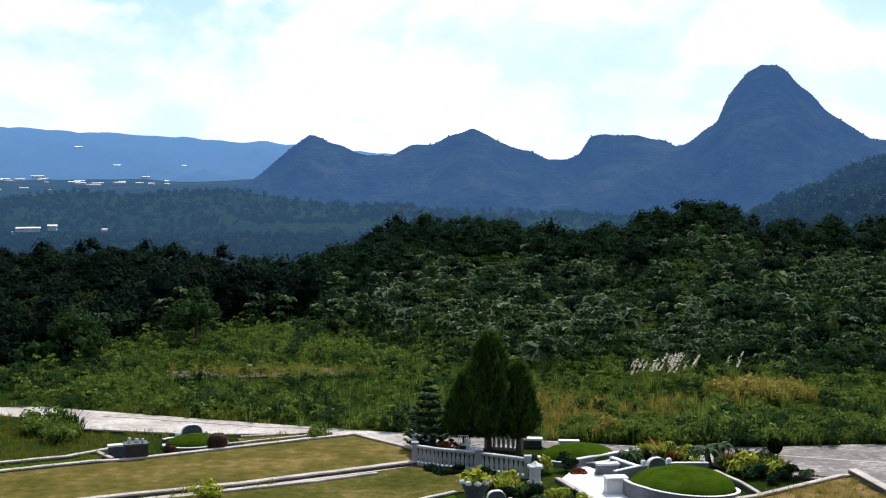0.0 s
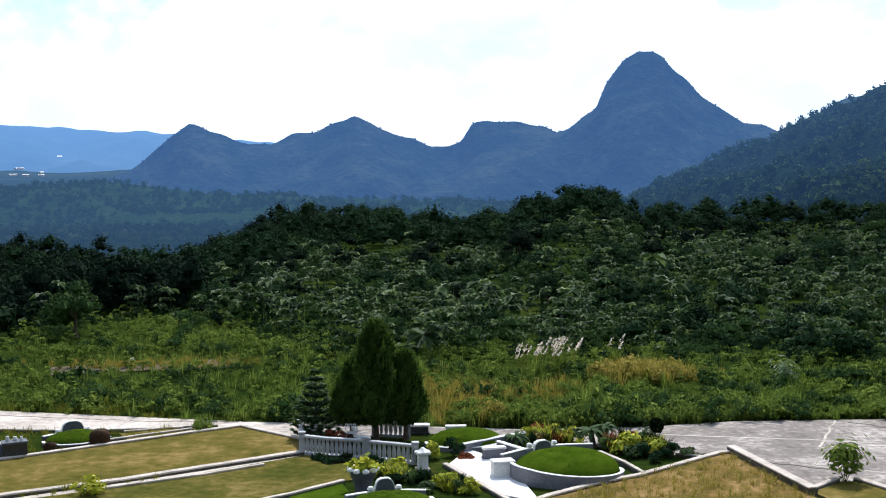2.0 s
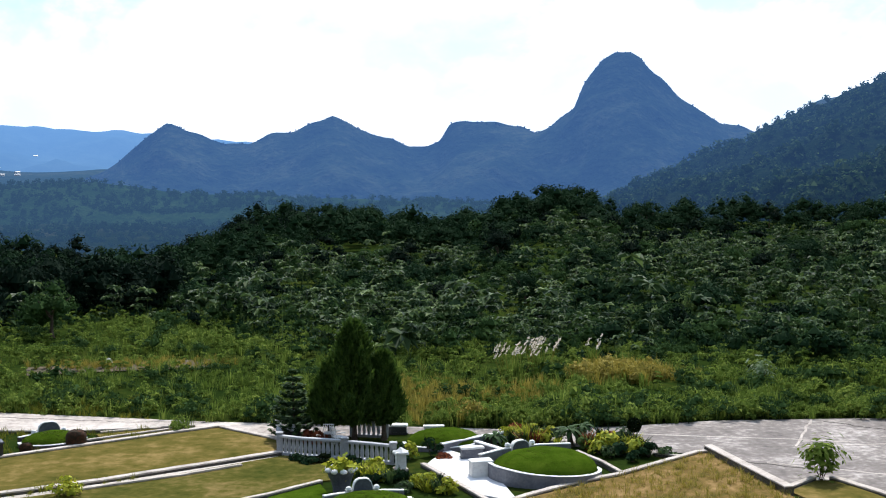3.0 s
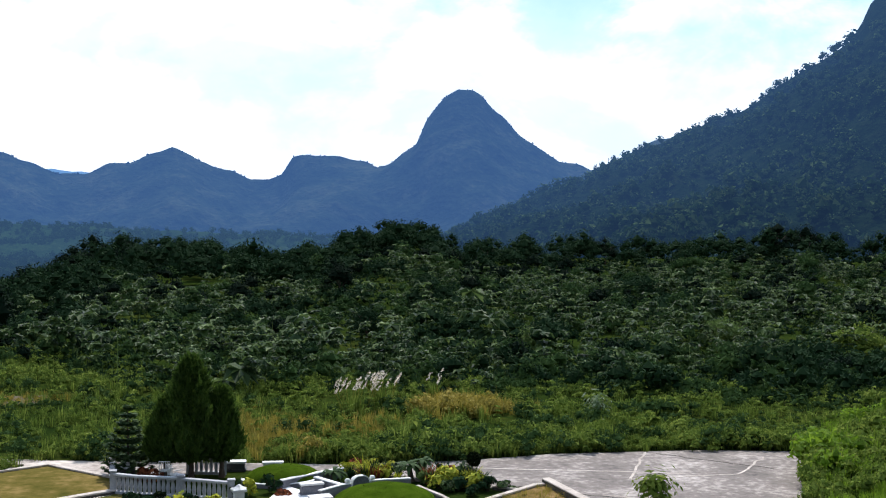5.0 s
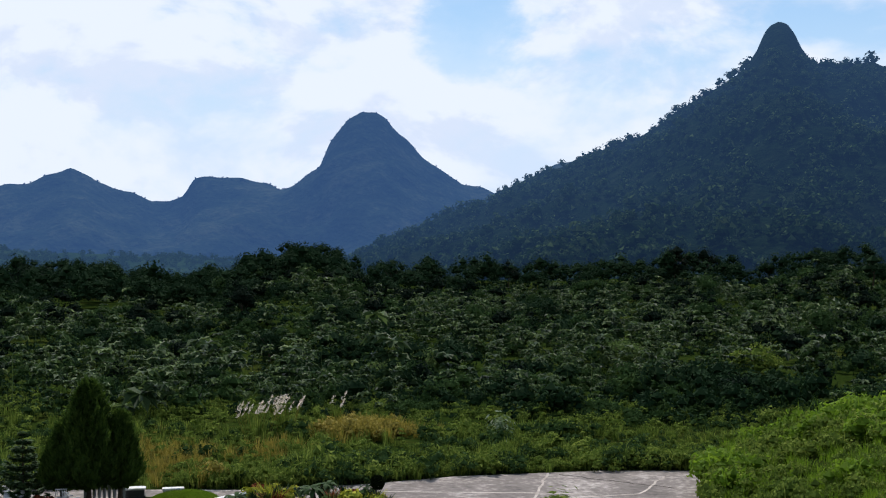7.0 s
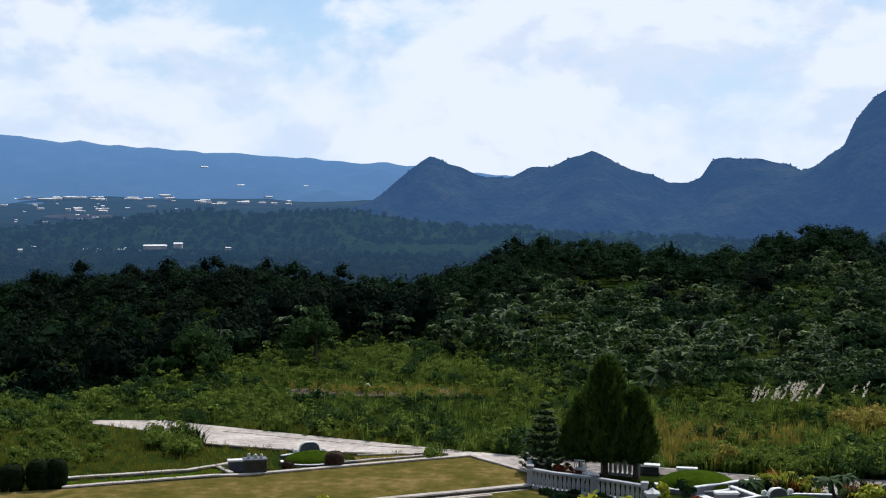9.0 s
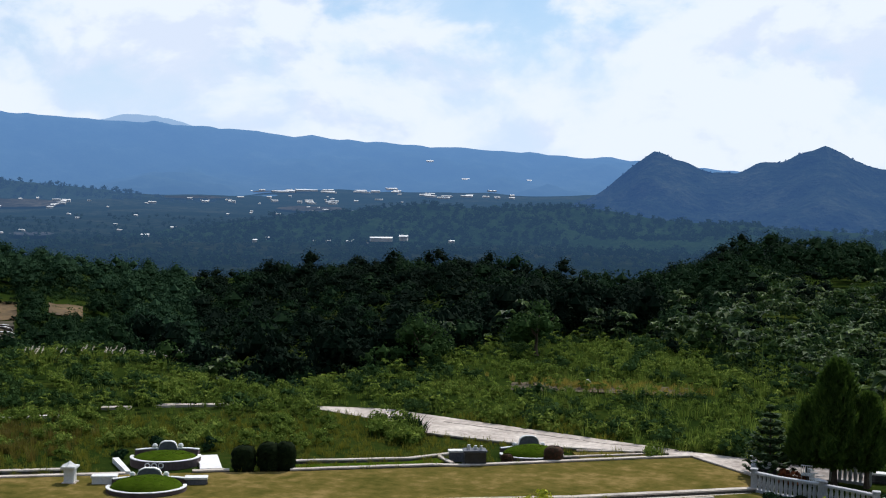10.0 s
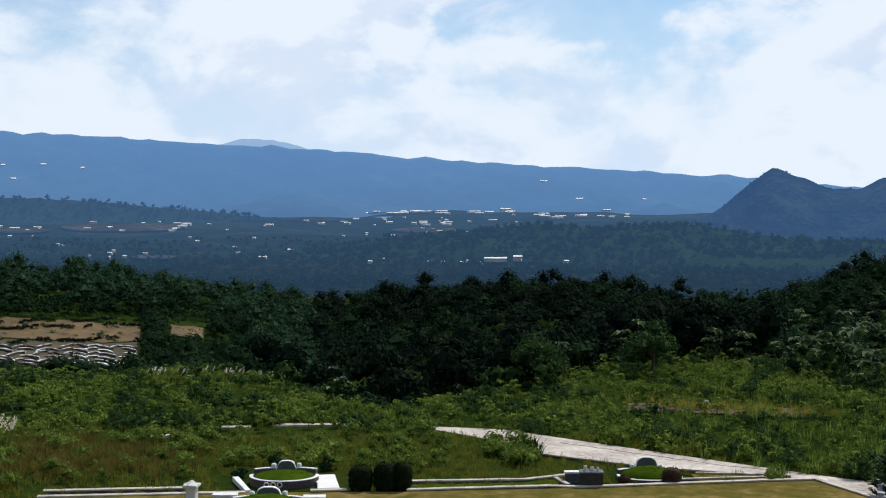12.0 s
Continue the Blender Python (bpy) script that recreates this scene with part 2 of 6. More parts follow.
M = dict(
    ground=material("meadow_soil", [(0.007, 0.016, 0.004), (0.02, 0.034, 0.006), (0.05, 0.055, 0.011)], 0.12, fine=20, dist=0.1, spec=0.0),
    lawn=material("dry_lawn", [(0.045, 0.052, 0.010), (0.12, 0.096, 0.025), (0.27, 0.185, 0.072)], 0.3, fine=6, dist=0.05, bump=0.8, spec=0.0),
    lawn_green=material("greener_lawn", [(0.032, 0.046, 0.009), (0.088, 0.08, 0.019), (0.21, 0.15, 0.058)], 0.4, fine=6, dist=0.05, bump=0.8, spec=0.0),
    bank=material("dry_bank", [(0.055, 0.062, 0.014), (0.16, 0.105, 0.035), (0.33, 0.215, 0.10)], 0.6, fine=7, dist=0.06, bump=0.8, spec=0.0),
    turf=material("green_turf", [(0.022, 0.042, 0.003), (0.042, 0.075, 0.005), (0.075, 0.11, 0.01)], 1.4, fine=20, dist=0.03, bump=0.6, spec=0.0),
    concrete=material("road_concrete", [(0.2, 0.165, 0.14), (0.46, 0.395, 0.34), (0.74, 0.665, 0.585)], 0.35, fine=9, dist=0.01),
    worn=material("worn_yard_concrete", [(0.085, 0.072, 0.064), (0.2, 0.17, 0.15), (0.55, 0.49, 0.44)], 0.33, fine=9, dist=0.012, bump=0.5),
    white=material("white_plaster", [(0.55, 0.53, 0.5), (0.72, 0.71, 0.68), (0.82, 0.81, 0.79)], 0.8, fine=12, dist=0.004),
    plaster=material("grey_plaster", [(0.10, 0.10, 0.113), (0.17, 0.17, 0.185), (0.25, 0.245, 0.255)], 0.9, fine=12, dist=0.004),
    slab=material("pale_slab", [(0.6, 0.57, 0.55), (0.74, 0.72, 0.7), (0.82, 0.8, 0.79)], 0.6, fine=12, dist=0.004),
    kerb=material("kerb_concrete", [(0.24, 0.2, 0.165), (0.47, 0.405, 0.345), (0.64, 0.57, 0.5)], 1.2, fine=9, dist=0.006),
    # concrete with the shade of side faces darkened into its colour
    shade_dark=material("shade_dark_concrete", [(0.035, 0.033, 0.026), (0.09, 0.08, 0.066), (0.2, 0.175, 0.15)], 1.5, fine=9, dist=0.006),
    grey=material("grey_stone", [(0.05, 0.053, 0.062), (0.10, 0.105, 0.12), (0.17, 0.175, 0.195)], 1.5, fine=10, rough=0.5, dist=0.004),
    dark=material("dark_granite", [(0.012, 0.012, 0.016), (0.03, 0.03, 0.036), (0.05, 0.05, 0.06)], 4, fine=10, rough=0.3, spec=0.5, dist=0.002),
    turf_blade=material("turf_blade", [(0.04, 0.065, 0.006), (0.07, 0.10, 0.010), (0.12, 0.15, 0.02)], 1.4, leaf=0.45, island=0.5, bump=0),
    lush=material("lush_grass", [(0.07, 0.14, 0.008), (0.15, 0.25, 0.018), (0.27, 0.38, 0.035)], 0.3, leaf=0.45, island=0.4, bump=0),
    thicket=material("thicket_leaf", [(0.012, 0.032, 0.010), (0.036, 0.072, 0.020), (0.095, 0.145, 0.042)], 0.3, leaf=0.2, island=0.15, bump=0, rough=0.8, spec=0.02),
    # white paint greyed in its colour for the shade under the trees
    railing=material("shaded_white_paint", [(0.28, 0.28, 0.29), (0.42, 0.42, 0.43), (0.55, 0.54, 0.53)], 1.5, fine=10, dist=0.003),
    bark=material("bark", [(0.04, 0.03, 0.02), (0.09, 0.065, 0.045), (0.14, 0.11, 0.08)], 6, fine=5, dist=0.02),
    cypress=material("cypress_leaf", [(0.028, 0.058, 0.010), (0.052, 0.096, 0.015), (0.10, 0.16, 0.025)], 1, leaf=0.36, island=0.6, bump=0),
    pine=material("pine_leaf", [(0.022, 0.048, 0.016), (0.045, 0.085, 0.028), (0.10, 0.15, 0.05)], 1, leaf=0.3, island=0.6, bump=0),
    soft=material("soft_leaf", [(0.055, 0.095, 0.024), (0.10, 0.155, 0.04), (0.18, 0.235, 0.07)], 0.5, leaf=0.3, island=0.4, bump=0, spec=0.05),
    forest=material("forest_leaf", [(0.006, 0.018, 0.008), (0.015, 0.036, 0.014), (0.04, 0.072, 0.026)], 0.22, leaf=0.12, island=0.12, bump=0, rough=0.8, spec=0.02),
    # forest leaf made paler and bluer: haze mixed into the base colour
    spur=material("hazed_spur_leaf", [(0.010, 0.028, 0.014), (0.026, 0.058, 0.027), (0.06, 0.105, 0.048)], 0.15, leaf=0.12, island=0.12, bump=0, rough=0.8, spec=0.02),
    # forest leaf again, with the hollow's shade put into its colour
    wood=material("shaded_wood_leaf", [(0.002, 0.007, 0.004), (0.006, 0.015, 0.008), (0.013, 0.027, 0.012)], 0.22, leaf=0.1, island=0.12, bump=0, rough=0.8, spec=0.02),
    # the palest stop paints sunlit glints onto random crop leaves
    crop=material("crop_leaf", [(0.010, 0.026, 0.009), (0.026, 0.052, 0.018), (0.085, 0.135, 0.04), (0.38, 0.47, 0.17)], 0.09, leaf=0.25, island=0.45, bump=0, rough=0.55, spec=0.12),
    weed=material("weed_leaf", [(0.024, 0.05, 0.010), (0.118, 0.175, 0.028), (0.44, 0.5, 0.105)], 0.16, leaf=0.35, island=0.38, bump=0, rough=0.8, spec=0.02),
    olive=material("olive_meadow_grass", [(0.06, 0.075, 0.009), (0.16, 0.165, 0.022), (0.3, 0.26, 0.05)], 0.2, leaf=0.35, island=0.35, bump=0, rough=0.8, spec=0.02),
    # rose-grey plaster, its colour darkened for the shaded wall faces
    rose=material("shaded_rose_plaster", [(0.05, 0.036, 0.036), (0.09, 0.068, 0.068), (0.14, 0.11, 0.108)], 0.9, fine=12, dist=0.004),
    crack=material("crack_dirt", [(0.02, 0.017, 0.014), (0.05, 0.042, 0.034), (0.1, 0.085, 0.07)], 2.0, fine=9, dist=0.004),
    straw=material("straw_grass", [(0.11, 0.115, 0.016), (0.29, 0.24, 0.042), (0.47, 0.37, 0.09)], 0.3, leaf=0.35, island=0.6, bump=0),
    brown=material("brown_grass", [(0.06, 0.07, 0.012), (0.135, 0.115, 0.022), (0.23, 0.17, 0.045)], 0.2, leaf=0.35, island=0.5, bump=0),
    clay=material("ochre_field", [(0.035, 0.026, 0.010), (0.11, 0.07, 0.028), (0.2, 0.13, 0.055)], 0.07, fine=9, dist=0.2),
    plume=material("reed_plume", [(0.6, 0.48, 0.38), (0.78, 0.68, 0.57), (0.88, 0.83, 0.76)], 2, leaf=0.6, island=0.6, bump=0),
    pale=material("pale_variegated_leaf", [(0.06, 0.11, 0.035), (0.17, 0.23, 0.11), (0.5, 0.55, 0.4)], 2, leaf=0.3, island=0.7, bump=0),
    yellow=material("croton_leaf", [(0.12, 0.18, 0.015), (0.36, 0.38, 0.03), (0.6, 0.55, 0.06)], 2, leaf=0.3, island=0.7, bump=0),
    red=material("red_leaf", [(0.06, 0.03, 0.012), (0.2, 0.05, 0.022), (0.36, 0.12, 0.04)], 2, leaf=0.3, island=0.7, bump=0),
    hedge=material("dark_hedge_leaf", [(0.005, 0.010, 0.004), (0.010, 0.017, 0.006), (0.02, 0.03, 0.009)], 2, leaf=0.05, island=0.6, bump=0, spec=0.02),
    rust=material("rusty_hedge_leaf", [(0.025, 0.02, 0.01), (0.05, 0.03, 0.015), (0.12, 0.04, 0.02)], 2, leaf=0.1, island=0.6, bump=0),
    soil=material("bare_earth", [(0.025, 0.028, 0.010), (0.07, 0.05, 0.024), (0.13, 0.09, 0.045)], 0.05, fine=12, dist=0.2),
    roof=material("pale_roof", [(0.6, 0.6, 0.6), (0.75, 0.75, 0.75), (0.85, 0.85, 0.84)], 0.05, bump=0),
    wall=material("town_wall", [(0.42, 0.42, 0.43), (0.56, 0.56, 0.57), (0.66, 0.65, 0.65)], 0.05, bump=0),
    # backdrop materials: distance haze is painted in through the emitted air colour
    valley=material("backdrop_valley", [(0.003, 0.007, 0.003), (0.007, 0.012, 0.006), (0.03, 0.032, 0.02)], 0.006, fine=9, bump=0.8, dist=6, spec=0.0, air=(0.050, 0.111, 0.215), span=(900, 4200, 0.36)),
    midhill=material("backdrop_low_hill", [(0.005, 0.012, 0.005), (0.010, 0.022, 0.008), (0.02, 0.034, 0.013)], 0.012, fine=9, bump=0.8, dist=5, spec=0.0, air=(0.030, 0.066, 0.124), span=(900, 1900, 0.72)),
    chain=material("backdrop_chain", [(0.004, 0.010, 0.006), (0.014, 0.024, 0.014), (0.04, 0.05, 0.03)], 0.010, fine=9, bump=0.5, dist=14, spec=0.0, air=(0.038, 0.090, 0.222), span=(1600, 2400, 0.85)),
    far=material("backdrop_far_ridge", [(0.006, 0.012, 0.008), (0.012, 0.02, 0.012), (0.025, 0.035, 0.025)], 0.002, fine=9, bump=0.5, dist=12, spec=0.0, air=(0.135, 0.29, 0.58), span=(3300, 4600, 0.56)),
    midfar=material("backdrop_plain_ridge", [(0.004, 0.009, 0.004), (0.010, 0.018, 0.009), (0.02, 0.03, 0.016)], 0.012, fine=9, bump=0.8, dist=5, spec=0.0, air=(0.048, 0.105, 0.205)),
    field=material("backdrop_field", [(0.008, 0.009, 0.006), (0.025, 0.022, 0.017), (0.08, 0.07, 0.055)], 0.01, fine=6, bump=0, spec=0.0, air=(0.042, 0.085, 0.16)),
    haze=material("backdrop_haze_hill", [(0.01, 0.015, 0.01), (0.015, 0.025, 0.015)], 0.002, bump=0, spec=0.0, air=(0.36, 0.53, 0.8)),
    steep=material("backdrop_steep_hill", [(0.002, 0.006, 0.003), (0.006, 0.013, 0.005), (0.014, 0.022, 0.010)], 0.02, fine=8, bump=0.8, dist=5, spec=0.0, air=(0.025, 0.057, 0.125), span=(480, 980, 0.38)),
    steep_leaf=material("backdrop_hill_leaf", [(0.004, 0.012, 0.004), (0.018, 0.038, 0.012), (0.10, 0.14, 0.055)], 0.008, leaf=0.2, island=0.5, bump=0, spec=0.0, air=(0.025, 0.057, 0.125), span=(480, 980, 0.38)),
)

# ---- mesh helpers ----
rng = np.random.default_rng(7)


def mesh_from(name, verts, faces, mat, smooth=False):
    """A mesh from an (n, 3) array and an (m, k) array of faces that all have k corners."""
    verts, faces = np.asarray(verts, np.float32), np.asarray(faces, np.int32)
    me = bpy.data.meshes.new(name)
    k = faces.shape[1]
    me.vertices.add(len(verts))
    me.vertices.foreach_set("co", verts.ravel())
    me.loops.add(faces.size)
    me.loops.foreach_set("vertex_index", faces.ravel())
    me.polygons.add(len(faces))
    me.polygons.foreach_set("loop_start", np.arange(0, faces.size, k, dtype=np.int32))
    me.polygons.foreach_set("use_smooth", np.full(len(faces), smooth))
    me.update(calc_edges=True)
    me.materials.append(mat)
    return me


def bm_mesh(name, bm, mat, smooth=False):
    bmesh.ops.recalc_face_normals(bm, faces=bm.faces)
    me = bpy.data.meshes.new(name)
    bm.to_mesh(me)
    bm.free()
    me.materials.append(mat)
    if smooth:
        me.polygons.foreach_set("use_smooth", [True] * len(me.polygons))
    return me


def part(name, bm, mat, parent=None, label="", smooth=False):
    """Links a bmesh or a mesh as one object, under a thing or a part if there is one."""
    me = bm if isinstance(bm, bpy.types.Mesh) else bm_mesh(name, bm, mat, smooth)
    ob = new(name, me)
    ob.parent = parent
    return tagged(ob, label) if label else ob


def thing(name, x, y, z, turn, label, category, group=""):
    ob = new(name)
    ob.matrix_world = pose(x, y, z, 0, 0, turn)
    return tagged(ob, label, category, group)


def box(sx, sy, sz, at=(0, 0, 0), bevel=0.02, turn=0):
    """A bevelled block that stands on its place."""
    bm = bmesh.new()
    bmesh.ops.create_cube(bm, size=1, matrix=pose(at[0], at[1], at[2] + sz / 2, 0, 0, turn) @ Matrix.Diagonal((sx, sy, sz, 1)))
    if bevel:
        bmesh.ops.bevel(bm, geom=list(bm.edges), offset=bevel, segments=2, affect="EDGES")
    return bm


def band(points, width, z0, z1, bevel=0.02, wavy=0.0):
    """A kerb or wall of a width along a line of points."""
    pts = [Vector((p[0], p[1], 0)) for p in points]
    fine = []
    for a, b in zip(pts[:-1], pts[1:]):
        steps = max(1, int((b - a).length / 0.6))
        fine += [a.lerp(b, i / steps) for i in range(steps)]
    fine.append(pts[-1])
    bm = bmesh.new()
    rings = []
    for i, p in enumerate(fine):
        d = (fine[min(i + 1, len(fine) - 1)] - fine[max(i - 1, 0)]).normalized()
        s = Vector((-d.y, d.x, 0)) * width / 2
        w = wavy * (noise.noise(p * 1.7) + 0.5 * noise.noise(p * 6))
        c = min(bevel, width / 3)
        prof = [(-1, z0), (-1, z1 - c), (-1 + 2 * c / width, z1), (1 - 2 * c / width, z1), (1, z1 - c), (1, z0)]
        rings.append([bm.verts.new(p + s * k + Vector((0, 0, z + (w if z > z0 else 0)))) for k, z in prof])
    for a, b in zip(rings[:-1], rings[1:]):
        for i in range(5):
            bm.faces.new((a[i], a[i + 1], b[i + 1], b[i]))
    bm.faces.new(rings[0])
    bm.faces.new(rings[-1][::-1])
    return bm


def plate(points, z0, z1):
    """A slab with a polygon for its outline."""
    bm = bmesh.new()
    low, top = [[bm.verts.new((x, y, z)) for x, y in points] for z in (z0, z1)]
    bm.faces.new(top)
    for i in range(len(points)):
        j = (i + 1) % len(points)
        bm.faces.new((low[i], low[j], top[j], top[i]))
    return bm


def turned(profile, n=24, squash=1.0):
    """A body turned round the upright axis from (radius, height) pairs."""
    bm = bmesh.new()
    rings = []
    for r, z in profile:
        rings.append([bm.verts.new((r * math.cos(a), r * squash * math.sin(a), z)) for a in np.linspace(0, 2 * math.pi, n, endpoint=False)])
    for a, b in zip(rings[:-1], rings[1:]):
        for i in range(n):
            bm.faces.new((a[i], a[(i + 1) % n], b[(i + 1) % n], b[i]))
    bm.faces.new(rings[0][::-1])
    bm.faces.new(rings[-1])
    return bm


def rod(a, b, r0, r1=None, n=7):
    a, b = Vector(a), Vector(b)
    bm = bmesh.new()
    d = b - a
    bmesh.ops.create_cone(bm, cap_ends=True, segments=n, radius1=r0, radius2=r0 if r1 is None else r1, depth=d.length,
                          matrix=Matrix.Translation((a + b) / 2) @ d.to_track_quat("Z", "Y").to_matrix().to_4x4())
    return bm


def leaves_at(centres, size, flat=0.0, long=1.6, droop=0.0, seed=0, outward=None):
    """Small pointed leaves (two triangles each) at the centres; flat 1 lays them level."""
    g = np.random.default_rng(seed)
    c = np.asarray(centres, float)
    n = len(c)
    nrm = g.normal(size=(n, 3))
    nrm[:, 2] = np.abs(nrm[:, 2]) + flat * 4
    if outward is not None:
        nrm = outward + 0.28 * g.normal(size=(n, 3)) + [0, 0, flat]
    nrm /= np.linalg.norm(nrm, axis=1)[:, None]
    u = np.cross(nrm, g.normal(size=(n, 3)))
    u /= np.linalg.norm(u, axis=1)[:, None]
    v = np.cross(nrm, u)
    s = size * g.uniform(0.6, 1.4, n)[:, None]
    u, v = u * s * long * 0.5, v * s * 0.5
    dz = np.array([0, 0, 1]) * s * droop
    verts = np.stack([c - u, c + v * 0.9 + u * 0.1, c + u - dz, c - v * 0.9 + u * 0.1], 1).reshape(-1, 3)
    k = np.arange(n)[:, None] * 4
    faces = np.concatenate([k + [0, 1, 2], k + [0, 2, 3]], 0)
    return verts, faces


def lumpy_crown(n, rx, rz, size, seed, flat=0.3, lobes=7, base=0.35):
    """A broad-leaved crown: leaves on the shells of several lobes of unlike size."""
    g = np.random.default_rng(seed)
    cs, ds = [], []
    for i in range(lobes):
        a, rad = g.uniform(0, 6.3), g.uniform(0.15, 0.62) if i else 0
        cen = np.array([math.cos(a) * rad * rx, math.sin(a) * rad * rx, rz * (base + g.uniform(0.1, 0.95) * (1.15 - rad))])
        lr = g.uniform(0.32, 0.55) * rx
        d = g.normal(size=(n // lobes, 3))
        d[:, 2] = np.abs(d[:, 2]) * 1.1 - 0.35
        d /= np.linalg.norm(d, axis=1)[:, None]
        ds.append(d)
        cs.append(cen + d * lr * g.uniform(0.7, 1.08, (len(d), 1)) * [1, 1, 0.8 * min(1.6, rz / rx)])
    return leaves_at(np.concatenate(cs), size, flat, 1.4, 0.1, seed, np.concatenate(ds))


CORE_V = np.array([(0, 0, 1), (1, 0, 0), (0, 1, 0), (-1, 0, 0), (0, -1, 0), (0, 0, -1)], float)
CORE_F = np.array([(0, 1 + i, 1 + (i + 1) % 4) for i in range(4)] + [(5, 1 + (i + 1) % 4, 1 + i) for i in range(4)])


def lobed(n, rx, h, size, seed, lobes=6, spread=0.62, lift=0.25, flat=0.15, lobe=(0.34, 0.56), core=0.62):
    """A crown or bush of rounded lobes: each a dense inner mass under a shell of small leaves."""
    g = np.random.default_rng(seed)
    items = []
    for i in range(lobes):
        a, q = g.uniform(0, 6.283), (math.sqrt(g.uniform(0.08, 1)) if i else 0.1)
        lr = rx * g.uniform(*lobe) * (1 - 0.25 * q)
        cen = np.array([math.cos(a) * q * spread * rx, math.sin(a) * q * spread * rx, lift * h + (h * (1 - lift) - lr * 0.85) * (1 - 0.75 * q * q) * g.uniform(0.75, 1.05)])
        items.append((cen + CORE_V * lr * [core, core, core * 0.84] * g.uniform(0.9, 1.1, (6, 1)), CORE_F))
        k = max(4, n // lobes)
        d = g.normal(size=(k, 3))
        d[:, 2] = np.abs(d[:, 2]) * 1.25 - 0.4
        d /= np.linalg.norm(d, axis=1)[:, None]
        c = cen + d * lr * [1, 1, 0.84] * g.uniform(0.84, 1.12, (k, 1))
        nrm = d + 0.42 * g.normal(size=(k, 3)) + [0, 0, flat]
        nrm /= np.linalg.norm(nrm, axis=1)[:, None]
        u = np.cross(nrm, g.normal(size=(k, 3)))
        u /= np.linalg.norm(u, axis=1)[:, None]
        w = np.cross(nrm, u)
        s = size * g.uniform(0.6, 1.35, k)[:, None]
        v = np.stack([c + u * s, c - u * s * 0.5 + w * s * 0.55, c - u * s * 0.5 - w * s * 0.55], 1).reshape(-1, 3)
        items.append((v, np.arange(3 * k).reshape(-1, 3)))
    return merge(items)


def umbrella_plant(height, reach, seed, caps=3):
    """A slim plant whose drooping leaves form level caps, one above another."""
    g = np.random.default_rng(seed)
    vs, fs, k = [], [], 0
    up = np.array([0.0, 0.0, 1.0])
    for c in range(caps):
        r = reach * g.uniform(0.65, 1.1)
        o = np.array([g.normal(0, reach * 0.45) if c else 0.0, g.normal(0, reach * 0.45) if c else 0.0, height * (1 - 0.24 * c) * g.uniform(0.9, 1.08)])
        tilt = g.normal(0, 0.16, 2)
        for i in range(9):
            a = 0.698 * i + g.uniform(-0.25, 0.25)
            d = np.array([math.cos(a), math.sin(a), 0.0])
            d[2] = d[0] * tilt[0] + d[1] * tilt[1]
            side = np.array([-math.sin(a), math.cos(a), 0.0]) * r * 0.36
            rr = r * g.uniform(0.75, 1.1)
            mid, tip = o + d * rr * 0.58 + up * rr * 0.06, o + d * rr - up * rr * g.uniform(0.2, 0.5)
            vs += [o, mid + side, tip, mid - side]
            fs += [[k, k + 1, k + 2], [k, k + 2, k + 3]]
            k += 4
        vs += [np.array([-0.03, 0, -0.2]), np.array([0.03, 0, -0.2]), o]
        fs += [[k, k + 1, k + 2]]
        k += 3
    return np.array(vs), np.array(fs)


def tuft(n, height, spread, width, seed, lean=0.5):
    """Grass: bent blades from one foot."""
    g = np.random.default_rng(seed)
    a, h = g.uniform(0, 6.28, n), height * g.uniform(0.5, 1.1, n)
    root = np.stack([np.cos(a), np.sin(a), 0 * a], 1) * (g.uniform(0, spread, n))[:, None]
    out = np.stack([np.cos(a), np.sin(a), 0 * a], 1) * (h * lean * g.uniform(0.1, 1, n))[:, None]
    side = np.stack([-np.sin(a), np.cos(a), 0 * a], 1) * width / 2
    mid = root + out * 0.35 + np.array([0, 0, 1]) * (h * 0.62)[:, None]
    tip = root + out + np.array([0, 0, 1]) * h[:, None]
    verts = np.stack([root - side, root + side, mid + side * 0.8, mid - side * 0.8, tip], 1).reshape(-1, 3)
    k = np.arange(n)[:, None] * 5
    return verts, np.concatenate([k + [0, 1, 2], k + [0, 2, 3], k + [3, 2, 4]], 0)


def merge(items):
    vs, fs, k = [], [], 0
    for v, f in items:
        vs.append(v)
        fs.append(f + k)
        k += len(v)
    return np.concatenate(vs), np.concatenate(fs)


def scatter(name, templates, places, sizes, mat, label, category, tall=None):
    """One joined mesh of many plants: kind stuff."""
    pick = rng.integers(0, len(templates), len(places))
    vs, fs, k = [], [], 0
    tall = np.ones(len(places)) if tall is None else tall
    for i, (v, f) in enumerate(templates):
        idx = np.where(pick == i)[0]
        if not len(idx):
            continue
        a = rng.uniform(0, 6.283, len(idx))
        ca, sa, s = np.cos(a), np.sin(a), sizes[idx]
        x = (v[None, :, 0] * ca[:, None] - v[None, :, 1] * sa[:, None]) * s[:, None]
        y = (v[None, :, 0] * sa[:, None] + v[None, :, 1] * ca[:, None]) * s[:, None]
        z = v[None, :, 2] * (s * tall[idx])[:, None]
        w = np.stack([x, y, z], 2) + places[idx][:, None, :]
        vs.append(w.reshape(-1, 3))
        fs.append((f[None] + (np.arange(len(idx)) * len(v))[:, None, None] + k).reshape(-1, 3))
        k += len(idx) * len(v)
    ob = new(name, mesh_from(name, np.concatenate(vs), np.concatenate(fs), mat))
    return tagged(ob, label, category, kind="stuff")


# ---- the lie of the land ----


def fbm(x, y, s, octaves=4):
    return noise.fractal(Vector((x / s, y / s, 3.7)), 1.0, 2.0, octaves)


